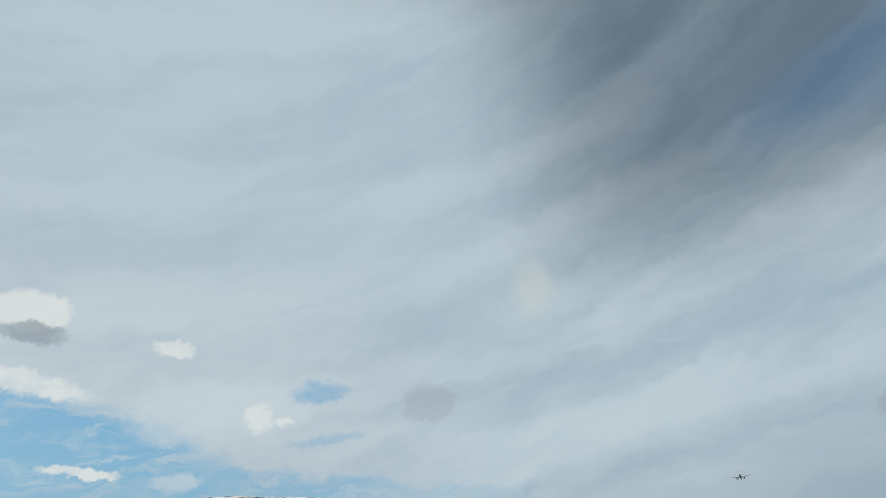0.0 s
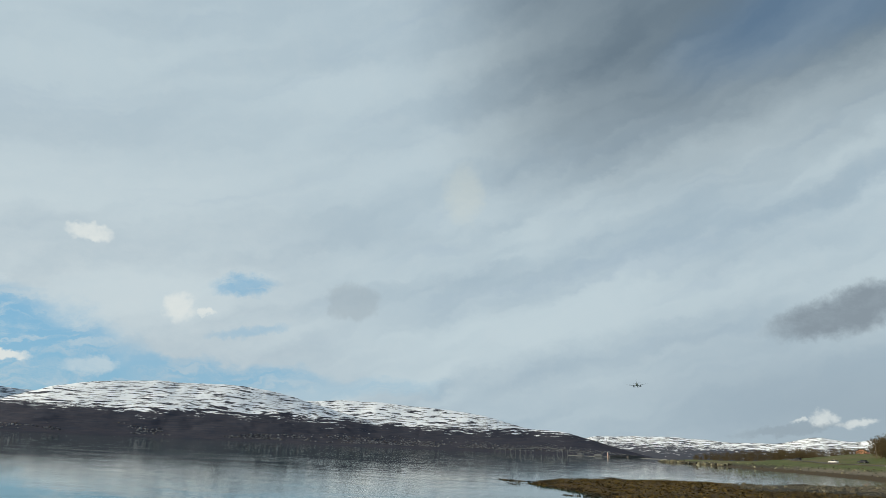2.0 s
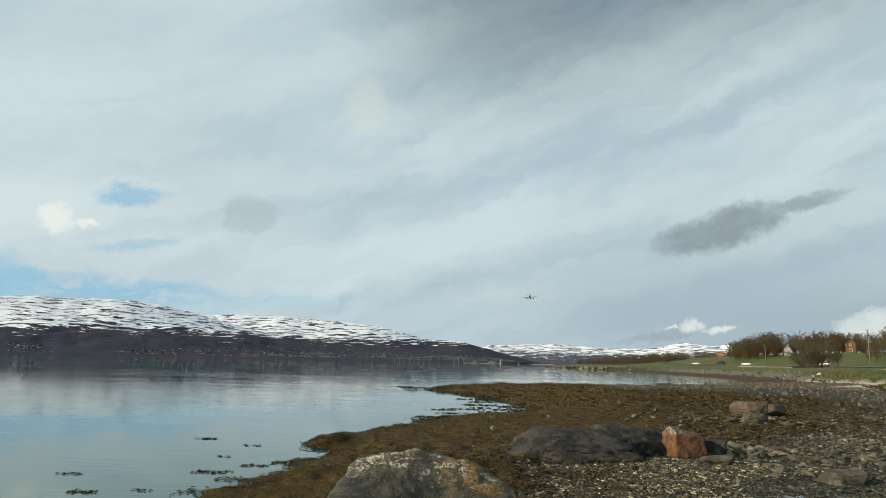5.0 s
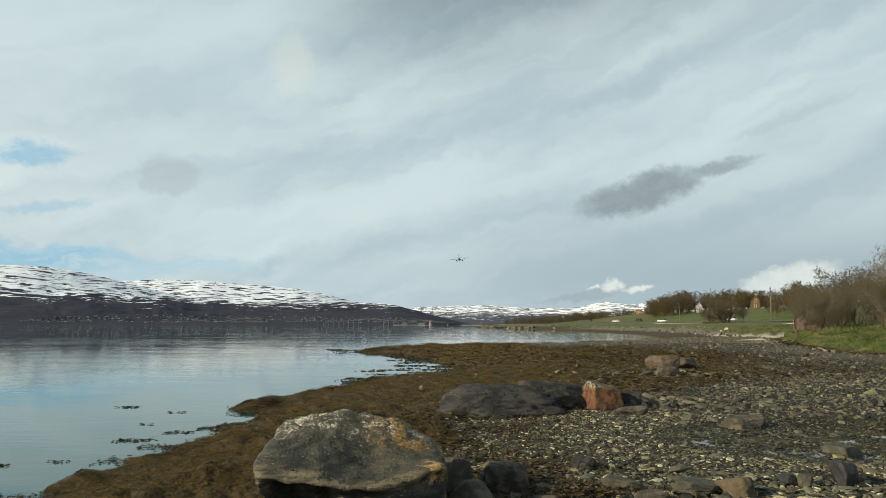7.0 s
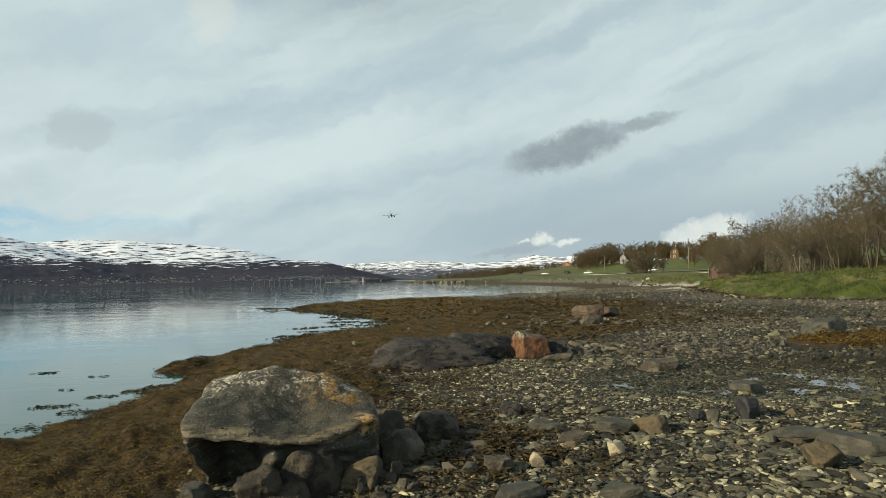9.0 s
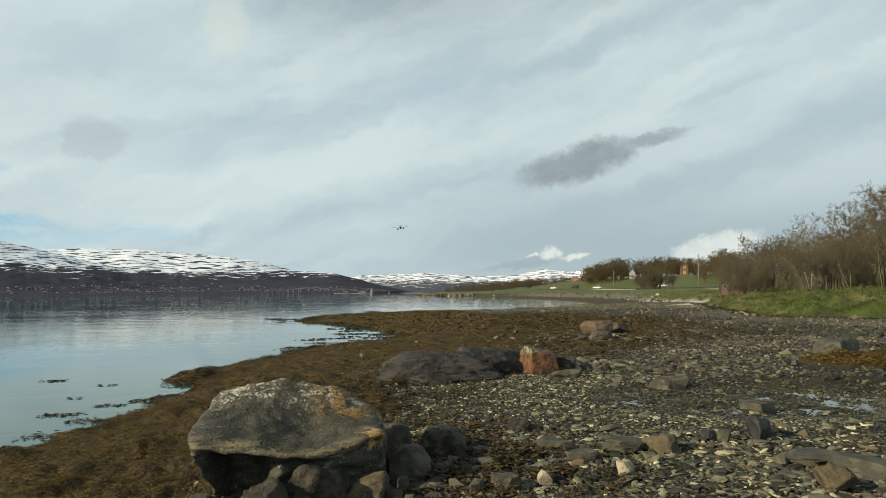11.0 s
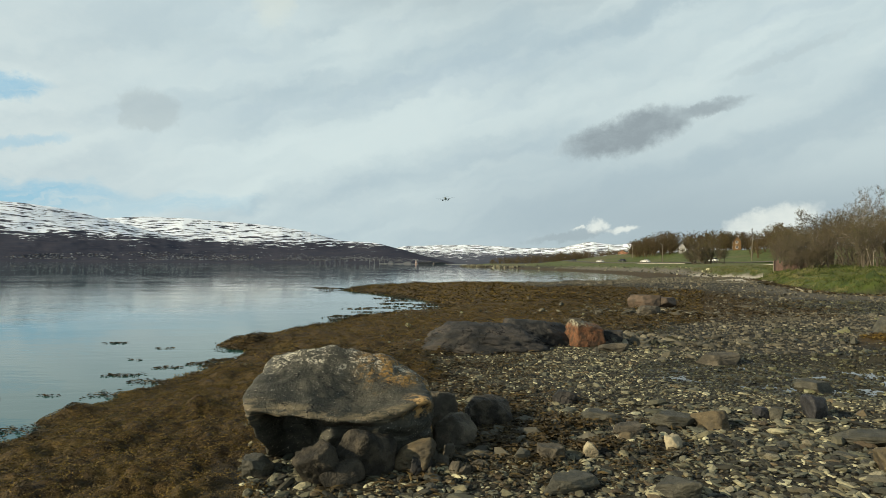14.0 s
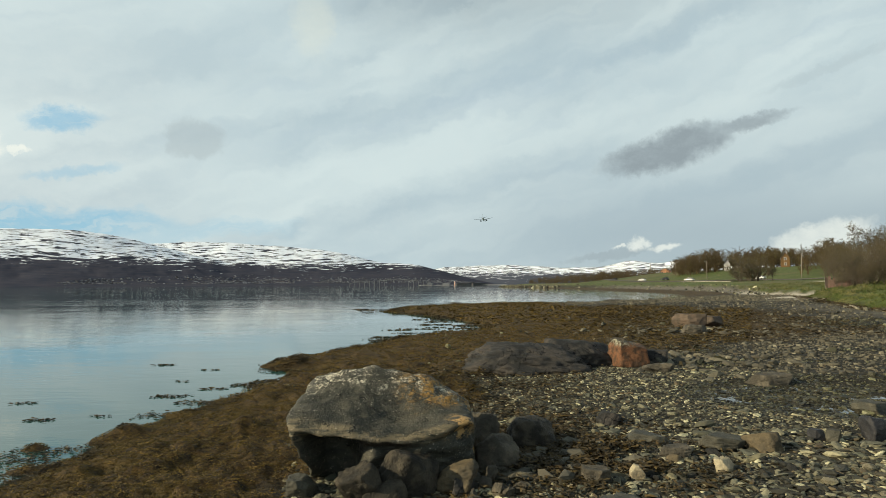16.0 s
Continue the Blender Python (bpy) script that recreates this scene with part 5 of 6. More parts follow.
def build_trees():
    rnd = random.Random(12)
    masters = []
    for i, (k, label) in enumerate(zip(TREE_KINDS, TREE_LABELS)):
        masters.append(tree("tree", label, *k, bark=MAT_PALE_BARK if i in (0, 5) else MAT_BARK))
    used = set()

    def plant(i, az, d, tall):
        x, y = polar(az, d)
        s = tall / 8.0
        m = pose(x, y, ground_at(x, y) - 0.05, 0, 0, rnd.uniform(0, 360))
        if i not in used:
            used.add(i)
            ob = masters[i]
            ob.matrix_basis = m @ Matrix.Diagonal((s, s, s, 1))
        else:
            ob = copy_thing(masters[i], m)
            ob.scale = (s * rnd.uniform(0.9, 1.1), s * rnd.uniform(0.9, 1.1), s)
        return ob

    azs = [t[0] for t in TREE_TOPS]
    els = [t[1] for t in TREE_TOPS]
    # the tall ones against the sky
    for az, d, el, i in ((31.4, 150, 3.4, 3), (32.9, 132, 3.5, 0), (34.4, 118, 4.5, 3), (35.0, 120, 4.3, 0), (36.4, 108, 4.75, 1), (37.5, 100, 4.75, 2), (38.9, 84, 6.0, 5), (39.6, 86, 6.75, 0), (40.2, 85, 6.1, 3), (41.0, 96, 5.2, 5), (41.7, 94, 5.3, 0),
                         (42.6, 66, 7.0, 1), (43.6, 64, 8.1, 3), (44.6, 63, 8.4, 3), (46.5, 62, 8.6, 1), (48.5, 60, 8, 3), (51, 58, 8, 0), (54, 58, 8, 1), (58, 60, 8, 3)):
        x, y = polar(az, d)
        plant(i, az, d, 2.1 + d * math.tan(radians(el)) - ground_at(x, y))
    # the thicket in front of and between them
    for n in range(76):
        az = 31.6 + 27 * (n + rnd.random()) / 76
        d = rnd.uniform(66, 92) if az > 37 else rnd.uniform(92, 120)
        x, y = polar(az, d)
        top = 2.1 + d * math.tan(radians(np.interp(az, azs, els))) * rnd.uniform(0.66, 1.0)
        plant(rnd.choice((1, 2, 2, 4, 4, 5, 2)), az, d, max(top - ground_at(x, y), 2.5))
    # round the shed, and the clump on the open grass
    for az, d, tall, i in ((31.8, 91.8, 1.5, 4), (32.2, 91.5, 1.9, 2), (32.5, 92, 2.3, 4), (32.8, 91.5, 2.9, 4), (33.2, 91, 2.6, 4), (33.7, 91.5, 2.8, 2), (31.9, 97.5, 3.4, 4), (32.7, 98, 3.2, 2), (33.4, 100, 3.2, 4), (33.9, 99, 3.6, 2), (32.3, 104, 3.4, 3), (31.2, 118, 4.0, 4),
                           (25.5, 182, 5.0, 4), (26.2, 178, 6.2, 3), (26.9, 180, 6.4, 4), (27.5, 184, 5.2, 2), (26.0, 176, 4.4, 4), (27.1, 174, 4.6, 2)):
        plant(i, az, d, tall)


build_trees()


def build_shrubs():
    """The dense undergrowth along the wood's edge."""
    rnd = random.Random(44)
    masters = []
    for k in range(3):
        root = new("shrub")
        tagged(root, ("tangled bare willow shrub at the wood's edge", "dense brown alder scrub at the wood's edge", "low olive-budded shrub on the grassy bank")[k], "shrub", group="shrubs at the wood's edge")
        wood, twigs, buds = grow(500 + k, 3.0, 8, 0.6, 0.8, 1300, 1100, 0.02, 1, 1.8)
        solid("trunk", *wood, MAT_BARK, root, shade=True)
        solid("crown", *twigs, MAT_CROWN_TWIGS, root)
        solid("foliage", *buds, MAT_CROWN, root)
        masters.append(root)
    used = set()
    for n in range(37):
        az = 33.4 + 24.6 * (n + rnd.random()) / 34 if n < 34 else 25.4 + 0.5 * (n - 34)
        d = (rnd.uniform(70, 92) if az > 38 else rnd.uniform(98, 118)) if n < 34 else rnd.uniform(176, 186)
        x, y = polar(az, d)
        s = rnd.uniform(0.45, 1.0) * (0.7 + 0.3 * d / 80) * (1.0 if n < 34 else 1.9)
        k = rnd.choice((0, 0, 1, 1, 2))
        m = pose(x, y, ground_at(x, y) - 0.05, 0, 0, rnd.uniform(0, 360))
        if k in used:
            ob = copy_thing(masters[k], m)
            ob.scale = (s * 1.2, s * 1.2, s)
        else:
            used.add(k)
            masters[k].matrix_basis = m @ Matrix.Diagonal((s * 1.2, s * 1.2, s, 1))


build_shrubs()


def build_woods():
    """The woods behind the park and on the low hill beyond, too far off to count."""
    rng = np.random.default_rng(15)
    kinds = [grow(300 + k, 8.0, 1 + k % 2, 0.1, 0.85, 560, 680, 0.07, 1, 1.25, 1) for k in range(4)]
    tops = [(19.9, 1.4), (20.2, 1.6), (20.6, 2.15), (22.1, 2.35), (23.5, 2.65), (25, 2.4), (26.4, 2.5), (27.5, 2.6), (29.1, 2.3), (30, 2.6), (31, 3.0), (32, 2.8), (34, 3.0), (60, 4)]
    rows = []
    for n in range(310):
        az = 20.0 + (13.5 if n < 285 else 38) * rng.uniform(0, 1)
        d = rng.uniform(370, 460) if az < 29.5 else rng.uniform(250, 400)
        rows.append((az, d, np.interp(az, [t[0] for t in tops], [t[1] for t in tops]) * rng.uniform(0.74, 1.15)))
    for n in range(270):
        az = 7.5 + 13 * rng.uniform(0, 1) ** 0.85
        d = rng.uniform(440, 600) if az < 13.5 else rng.uniform(500, 640)
        low = 0.45 if az < 13.5 else 0.7
        rows.append((az, d, np.interp(az, [7.5, 9, 13, 20, 22], [0.50, 0.66, 1.0, 1.32, 1.4]) * rng.uniform(low, 1.05)))
    sets = [([], [], [], []) for _ in range(3)]
    for az, d, e in rows:
        x, y = polar(az, d)
        g = ground_at(x, y)
        tall = max(2.1 + d * math.tan(radians(e)) - g, 3.0) * 7.2 / 8
        wood, twigs, buds = kinds[int(rng.integers(0, 4))]
        a = rng.uniform(0, 2 * math.pi)
        turn = np.array([[math.cos(a), -math.sin(a), 0], [math.sin(a), math.cos(a), 0], [0, 0, 1]])
        fat = rng.uniform(1.0, 1.5)
        sunk = rng.uniform(0.0, 0.35)
        grown = lambda v: (v * (tall / 7.2) / (1 - sunk * 0.8) * np.array([fat * 1.15, fat * 1.15, 1])) @ turn.T + (x, y, g - sunk * 0.8 * tall)  # noqa: E731
        q = wood[1]
        tri = np.concatenate([q[:, [0, 1, 2]], q[:, [0, 2, 3]]])
        wood_v, wood_f, bud_v, bud_f = sets[int(rng.choice(3, p=(0.4, 0.35, 0.25)))]
        for v, f in ((wood[0], tri), twigs):
            wood_f.append(f + sum(len(w) for w in wood_v))
            wood_v.append(grown(v))
        bud_f.append(buds[1] + sum(len(w) for w in bud_v))
        bud_v.append(grown(buds[0]))
    for (wood_v, wood_f, bud_v, bud_f), leaf, words in zip(sets, (MAT_WOOD_OLIVE, MAT_WOOD_GREY, MAT_WOOD_RUST), ("olive", "grey-brown", "russet")):
        ob = solid("woodland", np.concatenate(wood_v), np.concatenate(wood_f), MAT_TWIGS)
        tagged(ob, "bare deciduous trees of the wood, " + words + " in bud", "woodland", kind="stuff")
        ob = solid("woodland_buds", np.concatenate(bud_v), np.concatenate(bud_f), leaf)
        tagged(ob, words + " spring haze of buds over the wood", "woodland", kind="stuff")


MAT_WOOD_OLIVE = material("olive far wood", island_tones([(0.115, 0.112, 0.034), (0.085, 0.086, 0.027), (0.140, 0.130, 0.044)], 2.0, 0.2), 0.9)
MAT_WOOD_GREY = material("grey-brown far wood", island_tones([(0.108, 0.095, 0.056), (0.08, 0.072, 0.044), (0.130, 0.110, 0.064)], 2.0, 0.2), 0.9)
MAT_WOOD_RUST = material("russet far wood", island_tones([(0.128, 0.096, 0.046), (0.092, 0.072, 0.036), (0.148, 0.110, 0.052)], 2.0, 0.2), 0.9)
build_woods()



def grass_colour(t, pos):
    green = island_tones(GRASS_TONES, 3.0, 0.15)(t, pos)
    straw = smooth(t, noise_node(t, stretch(t, pos, (1, 0.5, 1)), 0.55, 5.0, 0.65), 0.52, 0.64)
    dark = smooth(t, noise_node(t, pos, 1.1, 3.0, 0.6), 0.50, 0.38)
    green = mix_colour(t, math_node(t, "MULTIPLY", dark, 0.8), green, (0.014, 0.028, 0.006))
    return mix_colour(t, math_node(t, "MULTIPLY", straw, 0.75), green, (0.22, 0.19, 0.085))


GRASS_TONES = [(0.056, 0.078, 0.012), (0.044, 0.062, 0.010), (0.074, 0.095, 0.018), (0.052, 0.074, 0.012), (0.068, 0.088, 0.017), (0.105, 0.105, 0.034)]
MAT_GRASS = material("long grass", grass_colour, 0.75)


def build_grass():
    rng = np.random.default_rng(19)
    vs, n = [], 0
    for count, az, r0, r1, tall, wide in ((150000, (28, 60), 20, 62, 0.16, 0.032), (50000, (24, 60), 62, 130, 0.26, 0.08)):
        x, y = spread(rng, count, az, r0, r1)
        turf = inside_by(x, y, TURF)
        ok = (turf > -0.2) & (layered(x * 0.6, y * 0.6, 61) > -0.22)
        x, y = x[ok], y[ok]
        lush = 0.35 + 1.9 * (layered(x * 0.7, y * 0.7, 63) + 0.30).clip(0, 1)
        p = np.stack([x, y, height(x, y) - 0.02], -1)
        d = rng.normal(0, 0.55, p.shape) + np.array([0, 0, 1.0])
        v, _ = slivers(rng, p, d, tall * lush * rng.uniform(0.6, 1.3, len(x)), np.full(len(x), wide))
        vs.append(v)
    v = np.concatenate(vs)
    ob = solid("grass", v, np.arange(len(v)).reshape(-1, 3), MAT_GRASS)
    tagged(ob, "long green and straw-coloured grass along the bank", "grass", kind="stuff")


build_grass()


def build_bank_foot():
    """Dark fronds added as the shaded undercut at the foot of the turf, and driftwood on it."""
    rng = np.random.default_rng(27)
    x, y = spread(rng, 60000, (24, 60), 20, 80)
    off = inside_by(x, y, TURF) + layered(x * 0.4, y * 0.4, 29) * 0.8
    ok = (off > -1.1) & (off < -0.1) & (layered(x * 0.25, y * 0.25, 39) > -0.2)
    x, y = x[ok], y[ok]
    # dark wrack strip laid here to give the shade line under the bank's edge
    fronds("dried_seaweed", "dark fronds standing in for the shaded undercut at the turf's foot", rng, x, y, height(x, y) + 0.02, rng.uniform(0.12, 0.3, len(x)), rng.uniform(0.03, 0.06, len(x)), MAT_WEED_DARK)
    for k, (lx, ly, ln, turn) in enumerate(((20.6, 31.5, 1.6, 65), (24.0, 41.5, 2.4, 50), (27.0, 48.0, 4.2, 58), (26.2, 46.0, 2.4, 20), (30.0, 55.5, 3.0, 70))):
        bm = tube(0.05, 0.03, ln, (0, 0, 0), Matrix.Rotation(radians(90), 4, "Y"), 9)
        bmesh.ops.subdivide_edges(bm, edges=[e for e in bm.edges if e.calc_length() > ln * 0.8], cuts=6)
        for v in bm.verts:
            v.co.z += 0.10 * math.sin(v.co.x * 1.3 + k) * 0.6
            v.co.y += 0.08 * math.sin(v.co.x * 0.9 + 2 * k)
        log = part("driftwood", bm, MAT_DRIFTWOOD, None, "", True)
        log.matrix_basis = pose(lx, ly, ground_at(lx, ly) + 0.05, 0, 0, turn)
        tagged(log, "bleached driftwood log at the top of the beach", "driftwood", group="driftwood on the beach")


MAT_DRIFTWOOD = material("bleached driftwood", two_tone((0.22, 0.20, 0.16), (0.14, 0.12, 0.09), 4.0), 0.9)
build_bank_foot()

# ---------------------------------------------------------------- park: road, lamp posts, cars, houses
MAT_ASPHALT = material("grey asphalt", two_tone((0.075, 0.075, 0.075), (0.10, 0.10, 0.098), 0.8), 0.9)
MAT_PATH = material("pale gravel", two_tone((0.40, 0.38, 0.32), (0.30, 0.28, 0.24), 0.6), 0.95)
MAT_POST = material("weathered timber post", two_tone((0.26, 0.23, 0.19), (0.18, 0.16, 0.13), 3.0), 0.9)
MAT_YELLOW = material("ochre painted boards", two_tone((0.165, 0.098, 0.042), (0.115, 0.070, 0.032), 1.0), 0.85)
MAT_BROWN = material("dark brown boards", two_tone((0.075, 0.045, 0.03), (0.11, 0.065, 0.04), 2.0), 0.85)
MAT_WHITE = material("white paint", two_tone((0.72, 0.72, 0.70), (0.62, 0.62, 0.60), 1.0, speck=0.1), 0.6)
MAT_ORANGE = material("orange plaster", two_tone((0.66, 0.33, 0.20), (0.56, 0.28, 0.17), 0.5), 0.85)
MAT_ROOF = material("dark roof", two_tone((0.06, 0.058, 0.058), (0.09, 0.08, 0.075), 1.0), 0.8)
MAT_GLASS = material("dark window glass", two_tone((0.02, 0.023, 0.028), (0.035, 0.04, 0.045), 1.0), 0.08)
MAT_SHED = material("faded red-brown boards", object_tones([(0.135, 0.082, 0.070), (0.10, 0.064, 0.055), (0.16, 0.10, 0.085), (0.085, 0.058, 0.05)], 3.0, 0.5), 0.9)
MAT_RUBBER = material("black rubber", two_tone((0.02, 0.02, 0.02), (0.03, 0.03, 0.03), 5.0), 0.8)
MAT_STEEL = material("galvanised steel", two_tone((0.35, 0.36, 0.37), (0.28, 0.29, 0.30), 5.0), 0.5, metal=0.7)
MAT_OLD_CONCRETE = material("old grey concrete", two_tone((0.20, 0.21, 0.22), (0.16, 0.17, 0.18), 0.05), 0.9)
MAT_CONCRETE = material("weathered concrete", two_tone((0.42, 0.42, 0.41), (0.34, 0.34, 0.33), 0.05), 0.9)


def ribbon(name, label, stops, width, mat, lift, category="road"):
    """A strip laid over the ground through stops of azimuth and distance."""
    t = np.linspace(0, len(stops) - 1, 16 * len(stops))
    a = np.interp(t, range(len(stops)), [s[0] for s in stops])
    d = np.interp(t, range(len(stops)), [s[1] for s in stops])
    x, y = d * np.sin(np.radians(a)), d * np.cos(np.radians(a))
    dx, dy = np.gradient(x), np.gradient(y)
    k = np.hypot(dx, dy)
    rows = []
    for s, drop in ((-0.5, -0.25), (-0.5, 0), (0.5, 0), (0.5, -0.25)):
        px, py = x - dy / k * width * s, y + dx / k * width * s
        rows.append(np.stack([px, py, height(x, y) + lift + drop], -1))
    v = np.stack(rows, 1).reshape(-1, 3)
    return tagged(solid(name, v, grid_faces(len(t), 4), mat), label, category, kind="structure")


ribbon("road", "grey coastal road past the park", [(44, 185), (36, 190), (30, 215), (25, 258), (21.2, 292), (17.4, 352), (15.2, 430), (13, 640), (9, 900)], 7.0, MAT_ASPHALT, 0.12)
ribbon("pavement", "pale gravel path on the grass", [(33, 135), (30, 150), (28.5, 165)], 3.5, MAT_PATH, 0.10, "path")
ribbon("verge", "pale gravel verge between road and shore", [(25.5, 232), (23.5, 250), (21.5, 268)], 9.0, MAT_PATH, 0.10, "gravel")


def lamp_post():
    root = new("lamp_post")
    tagged(root, "tall weathered wooden street-lamp post by the coastal road", "lamp post", group="lamp posts along the road")
    part("post", tube(0.15, 0.10, 8.0, (0, 0, -0.3)), MAT_POST, root, shade=True)
    part("arm", tube(0.035, 0.03, 1.4, (0, 0, 7.3), Matrix.Rotation(radians(-72), 4, "Y"), 6), MAT_STEEL, root)
    part("lamp", box(0.55, 0.2, 0.14, 0.03, (-1.5, 0, 7.72)), MAT_STEEL, root)
    return root


post = lamp_post()
for n, (az, d) in enumerate(((29.6, 232), (22.7, 290), (20.25, 380), (18.2, 470), (16.5, 520), (15.2, 560), (13.9, 640), (13.0, 720))):
    x, y = polar(az, d)
    m = pose(x, y, ground_at(x, y), 0, 1.5 * (-1) ** n, 40 * n)
    if n:
        copy_thing(post, m)
    else:
        post.matrix_basis = m


def car(label, paint, x, y, turn, tall=1.45):
    """A small car, its wheels on the ground at x, y."""
    root = new("car")
    tagged(root, label, "car", group="cars on the road")
    bm = bmesh.new()
    side = [(-2.1, 0.35), (-2.15, 0.75), (-1.95, 0.95), (-1.35, 1.0), (1.15, 0.98), (1.95, 0.85), (2.15, 0.6), (2.1, 0.32)]
    a = [bm.verts.new((px, -0.85, pz)) for px, pz in side]
    b = [bm.verts.new((px, 0.85, pz)) for px, pz in side]
    bm.faces.new(a)
    bm.faces.new(b[::-1])
    for i in range(len(side)):
        j = (i + 1) % len(side)
        bm.faces.new((a[j], a[i], b[i], b[j]))
    bmesh.ops.bevel(bm, geom=bm.edges[:], offset=0.06, segments=2, affect="EDGES")
    part("body", bm, paint, root, shade=True)
    bm = bmesh.new()
    low, high = [(-1.75, -0.78), (0.95, -0.78), (0.95, 0.78), (-1.75, 0.78)], [(-1.35, -0.62), (0.2, -0.62), (0.2, 0.62), (-1.35, 0.62)]
    v0 = [bm.verts.new((px, py, 0.96)) for px, py in low]
    v1 = [bm.verts.new((px, py, tall - 0.06)) for px, py in high]
    bm.faces.new(v1)
    for i in range(4):
        j = (i + 1) % 4
        bm.faces.new((v0[i], v0[j], v1[j], v1[i]))
    part("windows", bm, MAT_GLASS, root)
    part("roof", box(1.6, 1.28, 0.07, 0.03, (-0.57, 0, tall - 0.03)), paint, root)
    for wx in (-1.35, 1.3):
        for wy in (-0.78, 0.78):
            wheel = part("wheel", tube(0.32, 0.32, 0.2, (wx, wy + 0.1, 0.32), Matrix.Rotation(radians(90), 4, "X"), 14), MAT_RUBBER, root)
            part("rim", tube(0.2, 0.2, 0.22, (wx, wy + 0.11, 0.32), Matrix.Rotation(radians(90), 4, "X"), 12), MAT_STEEL, wheel)
    for wy in (-0.6, 0.6):
        part("headlight", box(0.06, 0.3, 0.14, 0.02, (2.12, wy, 0.7)), MAT_WHITE, root)
    root.matrix_basis = pose(x, y, ground_at(x, y) + 0.13, 0, 0, turn)
    return root


def paint(name, colour):
    return material(name, two_tone(colour, tuple(0.9 * c for c in colour), 2.0, speck=0.05), 0.3)


WHITE_PAINT, DARK_PAINT = paint("white car paint", (0.75, 0.75, 0.74)), paint("dark car paint", (0.03, 0.03, 0.035))
for label, coat, az, d, turn in (("white car on the coastal road", WHITE_PAINT, 21.3, 290, 118),
                                 ("white estate car farther along the road", WHITE_PAINT, 17.5, 350, 122), ("dark car on the road's verge", DARK_PAINT, 19.35, 330, 120), ("dark car far along the coastal road", DARK_PAINT, 15.2, 430, 120), ("white car half hidden behind a bare bush", WHITE_PAINT, 26.6, 243, 118)):
    x, y = polar(az, d)
    car(label, coat, x, y, turn)


def house(name, label, az, d, size, wall_mat, turn, rise=2.6, windows=2, floors=2, lift=0.0):
    """A gabled house: wide, deep and high to the eaves; its gable looks towards local -y."""
    w, dp, h = size
    root = new(name)
    tagged(root, label, "house")
    bm = bmesh.new()
    pts = [(-w / 2, 0), (w / 2, 0), (w / 2, h), (0, h + rise), (-w / 2, h)]
    a = [bm.verts.new((px, -dp / 2, pz - (0.8 if pz == 0 else 0))) for px, pz in pts]
    b = [bm.verts.new((px, dp / 2, pz - (0.8 if pz == 0 else 0))) for px, pz in pts]
    bm.faces.new(a)
    bm.faces.new(b[::-1])
    for i in range(5):
        j = (i + 1) % 5
        bm.faces.new((a[j], a[i], b[i], b[j]))
    part("wall", bm, wall_mat, root)
    slope = math.atan2(rise, w / 2)
    ln = math.hypot(rise, w / 2) + 0.4
    for s in (-1, 1):
        t = Matrix.Rotation(s * slope, 4, "Y")
        part("roof", box(ln, dp + 0.8, 0.16, 0.02, (s * (w / 4 + 0.05), 0, h + rise / 2 + 0.1), t), MAT_ROOF, root)
    for fl in range(floors):
        for k in range(windows):
            px = (k - (windows - 1) / 2) * w / windows
            pz = 1.4 + fl * 2.5
            win = part("window", box(1.1, 0.08, 1.3, 0.01, (px, -dp / 2 - 0.03, pz)), MAT_WHITE, root)
            part("pane", box(0.85, 0.06, 1.05, 0.01, (px, -dp / 2 - 0.07, pz)), MAT_GLASS, win)
            py = (k - (windows - 1) / 2) * dp / windows
            win = part("window", box(0.08, 1.1, 1.3, 0.01, (-w / 2 - 0.03, py, pz)), MAT_WHITE, root)
            part("pane", box(0.06, 0.85, 1.05, 0.01, (-w / 2 - 0.07, py, pz)), MAT_GLASS, win)
    part("chimney", box(0.6, 0.6, 1.2, 0.02, (w * 0.15, 0, h + rise)), MAT_CONCRETE, root)
    x, y = polar(az, d)
    root.matrix_basis = pose(x, y, ground_at(x, y) + lift, 0, 0, turn)
    return root


house("house", "narrow ochre wooden house with a steep gable before the wood", 28.5, 345, (3.8, 5.5, 4.2), MAT_YELLOW, -28, 2.6, 1)
house("house", "small grey house under the bare trees", 24.25, 372, (2.8, 4, 3.6), MAT_CONCRETE, -20, 1.6, 1, 1)
house("apartment_house", "orange plastered house at the end of the wood", 19.45, 560, (6.5, 7, 3.2), MAT_ORANGE, -35, 1.6, 2, 1, 0.4)


def shed():
    root = new("shed")
    tagged(root, "half-collapsed red-brown board shed overgrown by bare bushes", "shed")
    for k in range(14):
        tall = 1.05 + 0.20 * math.sin(k * 2.3) + 0.28 * math.sin(k * 0.55 + 1.2)
        part("board", box(0.26, 0.04, tall, 0.004, (-1.8 + 0.27 * k, -1.5, tall / 2 - 0.1), Matrix.Rotation(radians(2 * math.sin(k * 1.7)), 4, "Y")), MAT_SHED, root)
    for k in range(8):
        part("board", box(0.04, 0.26, 1.5 - 0.1 * (k % 3), 0.004, (-1.95, -1.4 + 0.33 * k, 0.7)), MAT_SHED, root)
    part("wall", box(3.4, 2.6, 0.95, 0.02, (0, 0, 0.45)), MAT_BROWN, root)
    part("roof", box(2.2, 2.6, 0.08, 0.02, (0.7, 0.1, 1.25), Matrix.Rotation(radians(14), 4, "Y")), MAT_SHED, root, "broken board roof")
    part("post", tube(0.05, 0.04, 1.4, (-2.0, -1.6, -0.2), None, 7), MAT_POST, root)
    x, y = polar(32.4, 95)
    root.matrix_basis = pose(x, y, ground_at(x, y), 0, 0, -32)


shed()

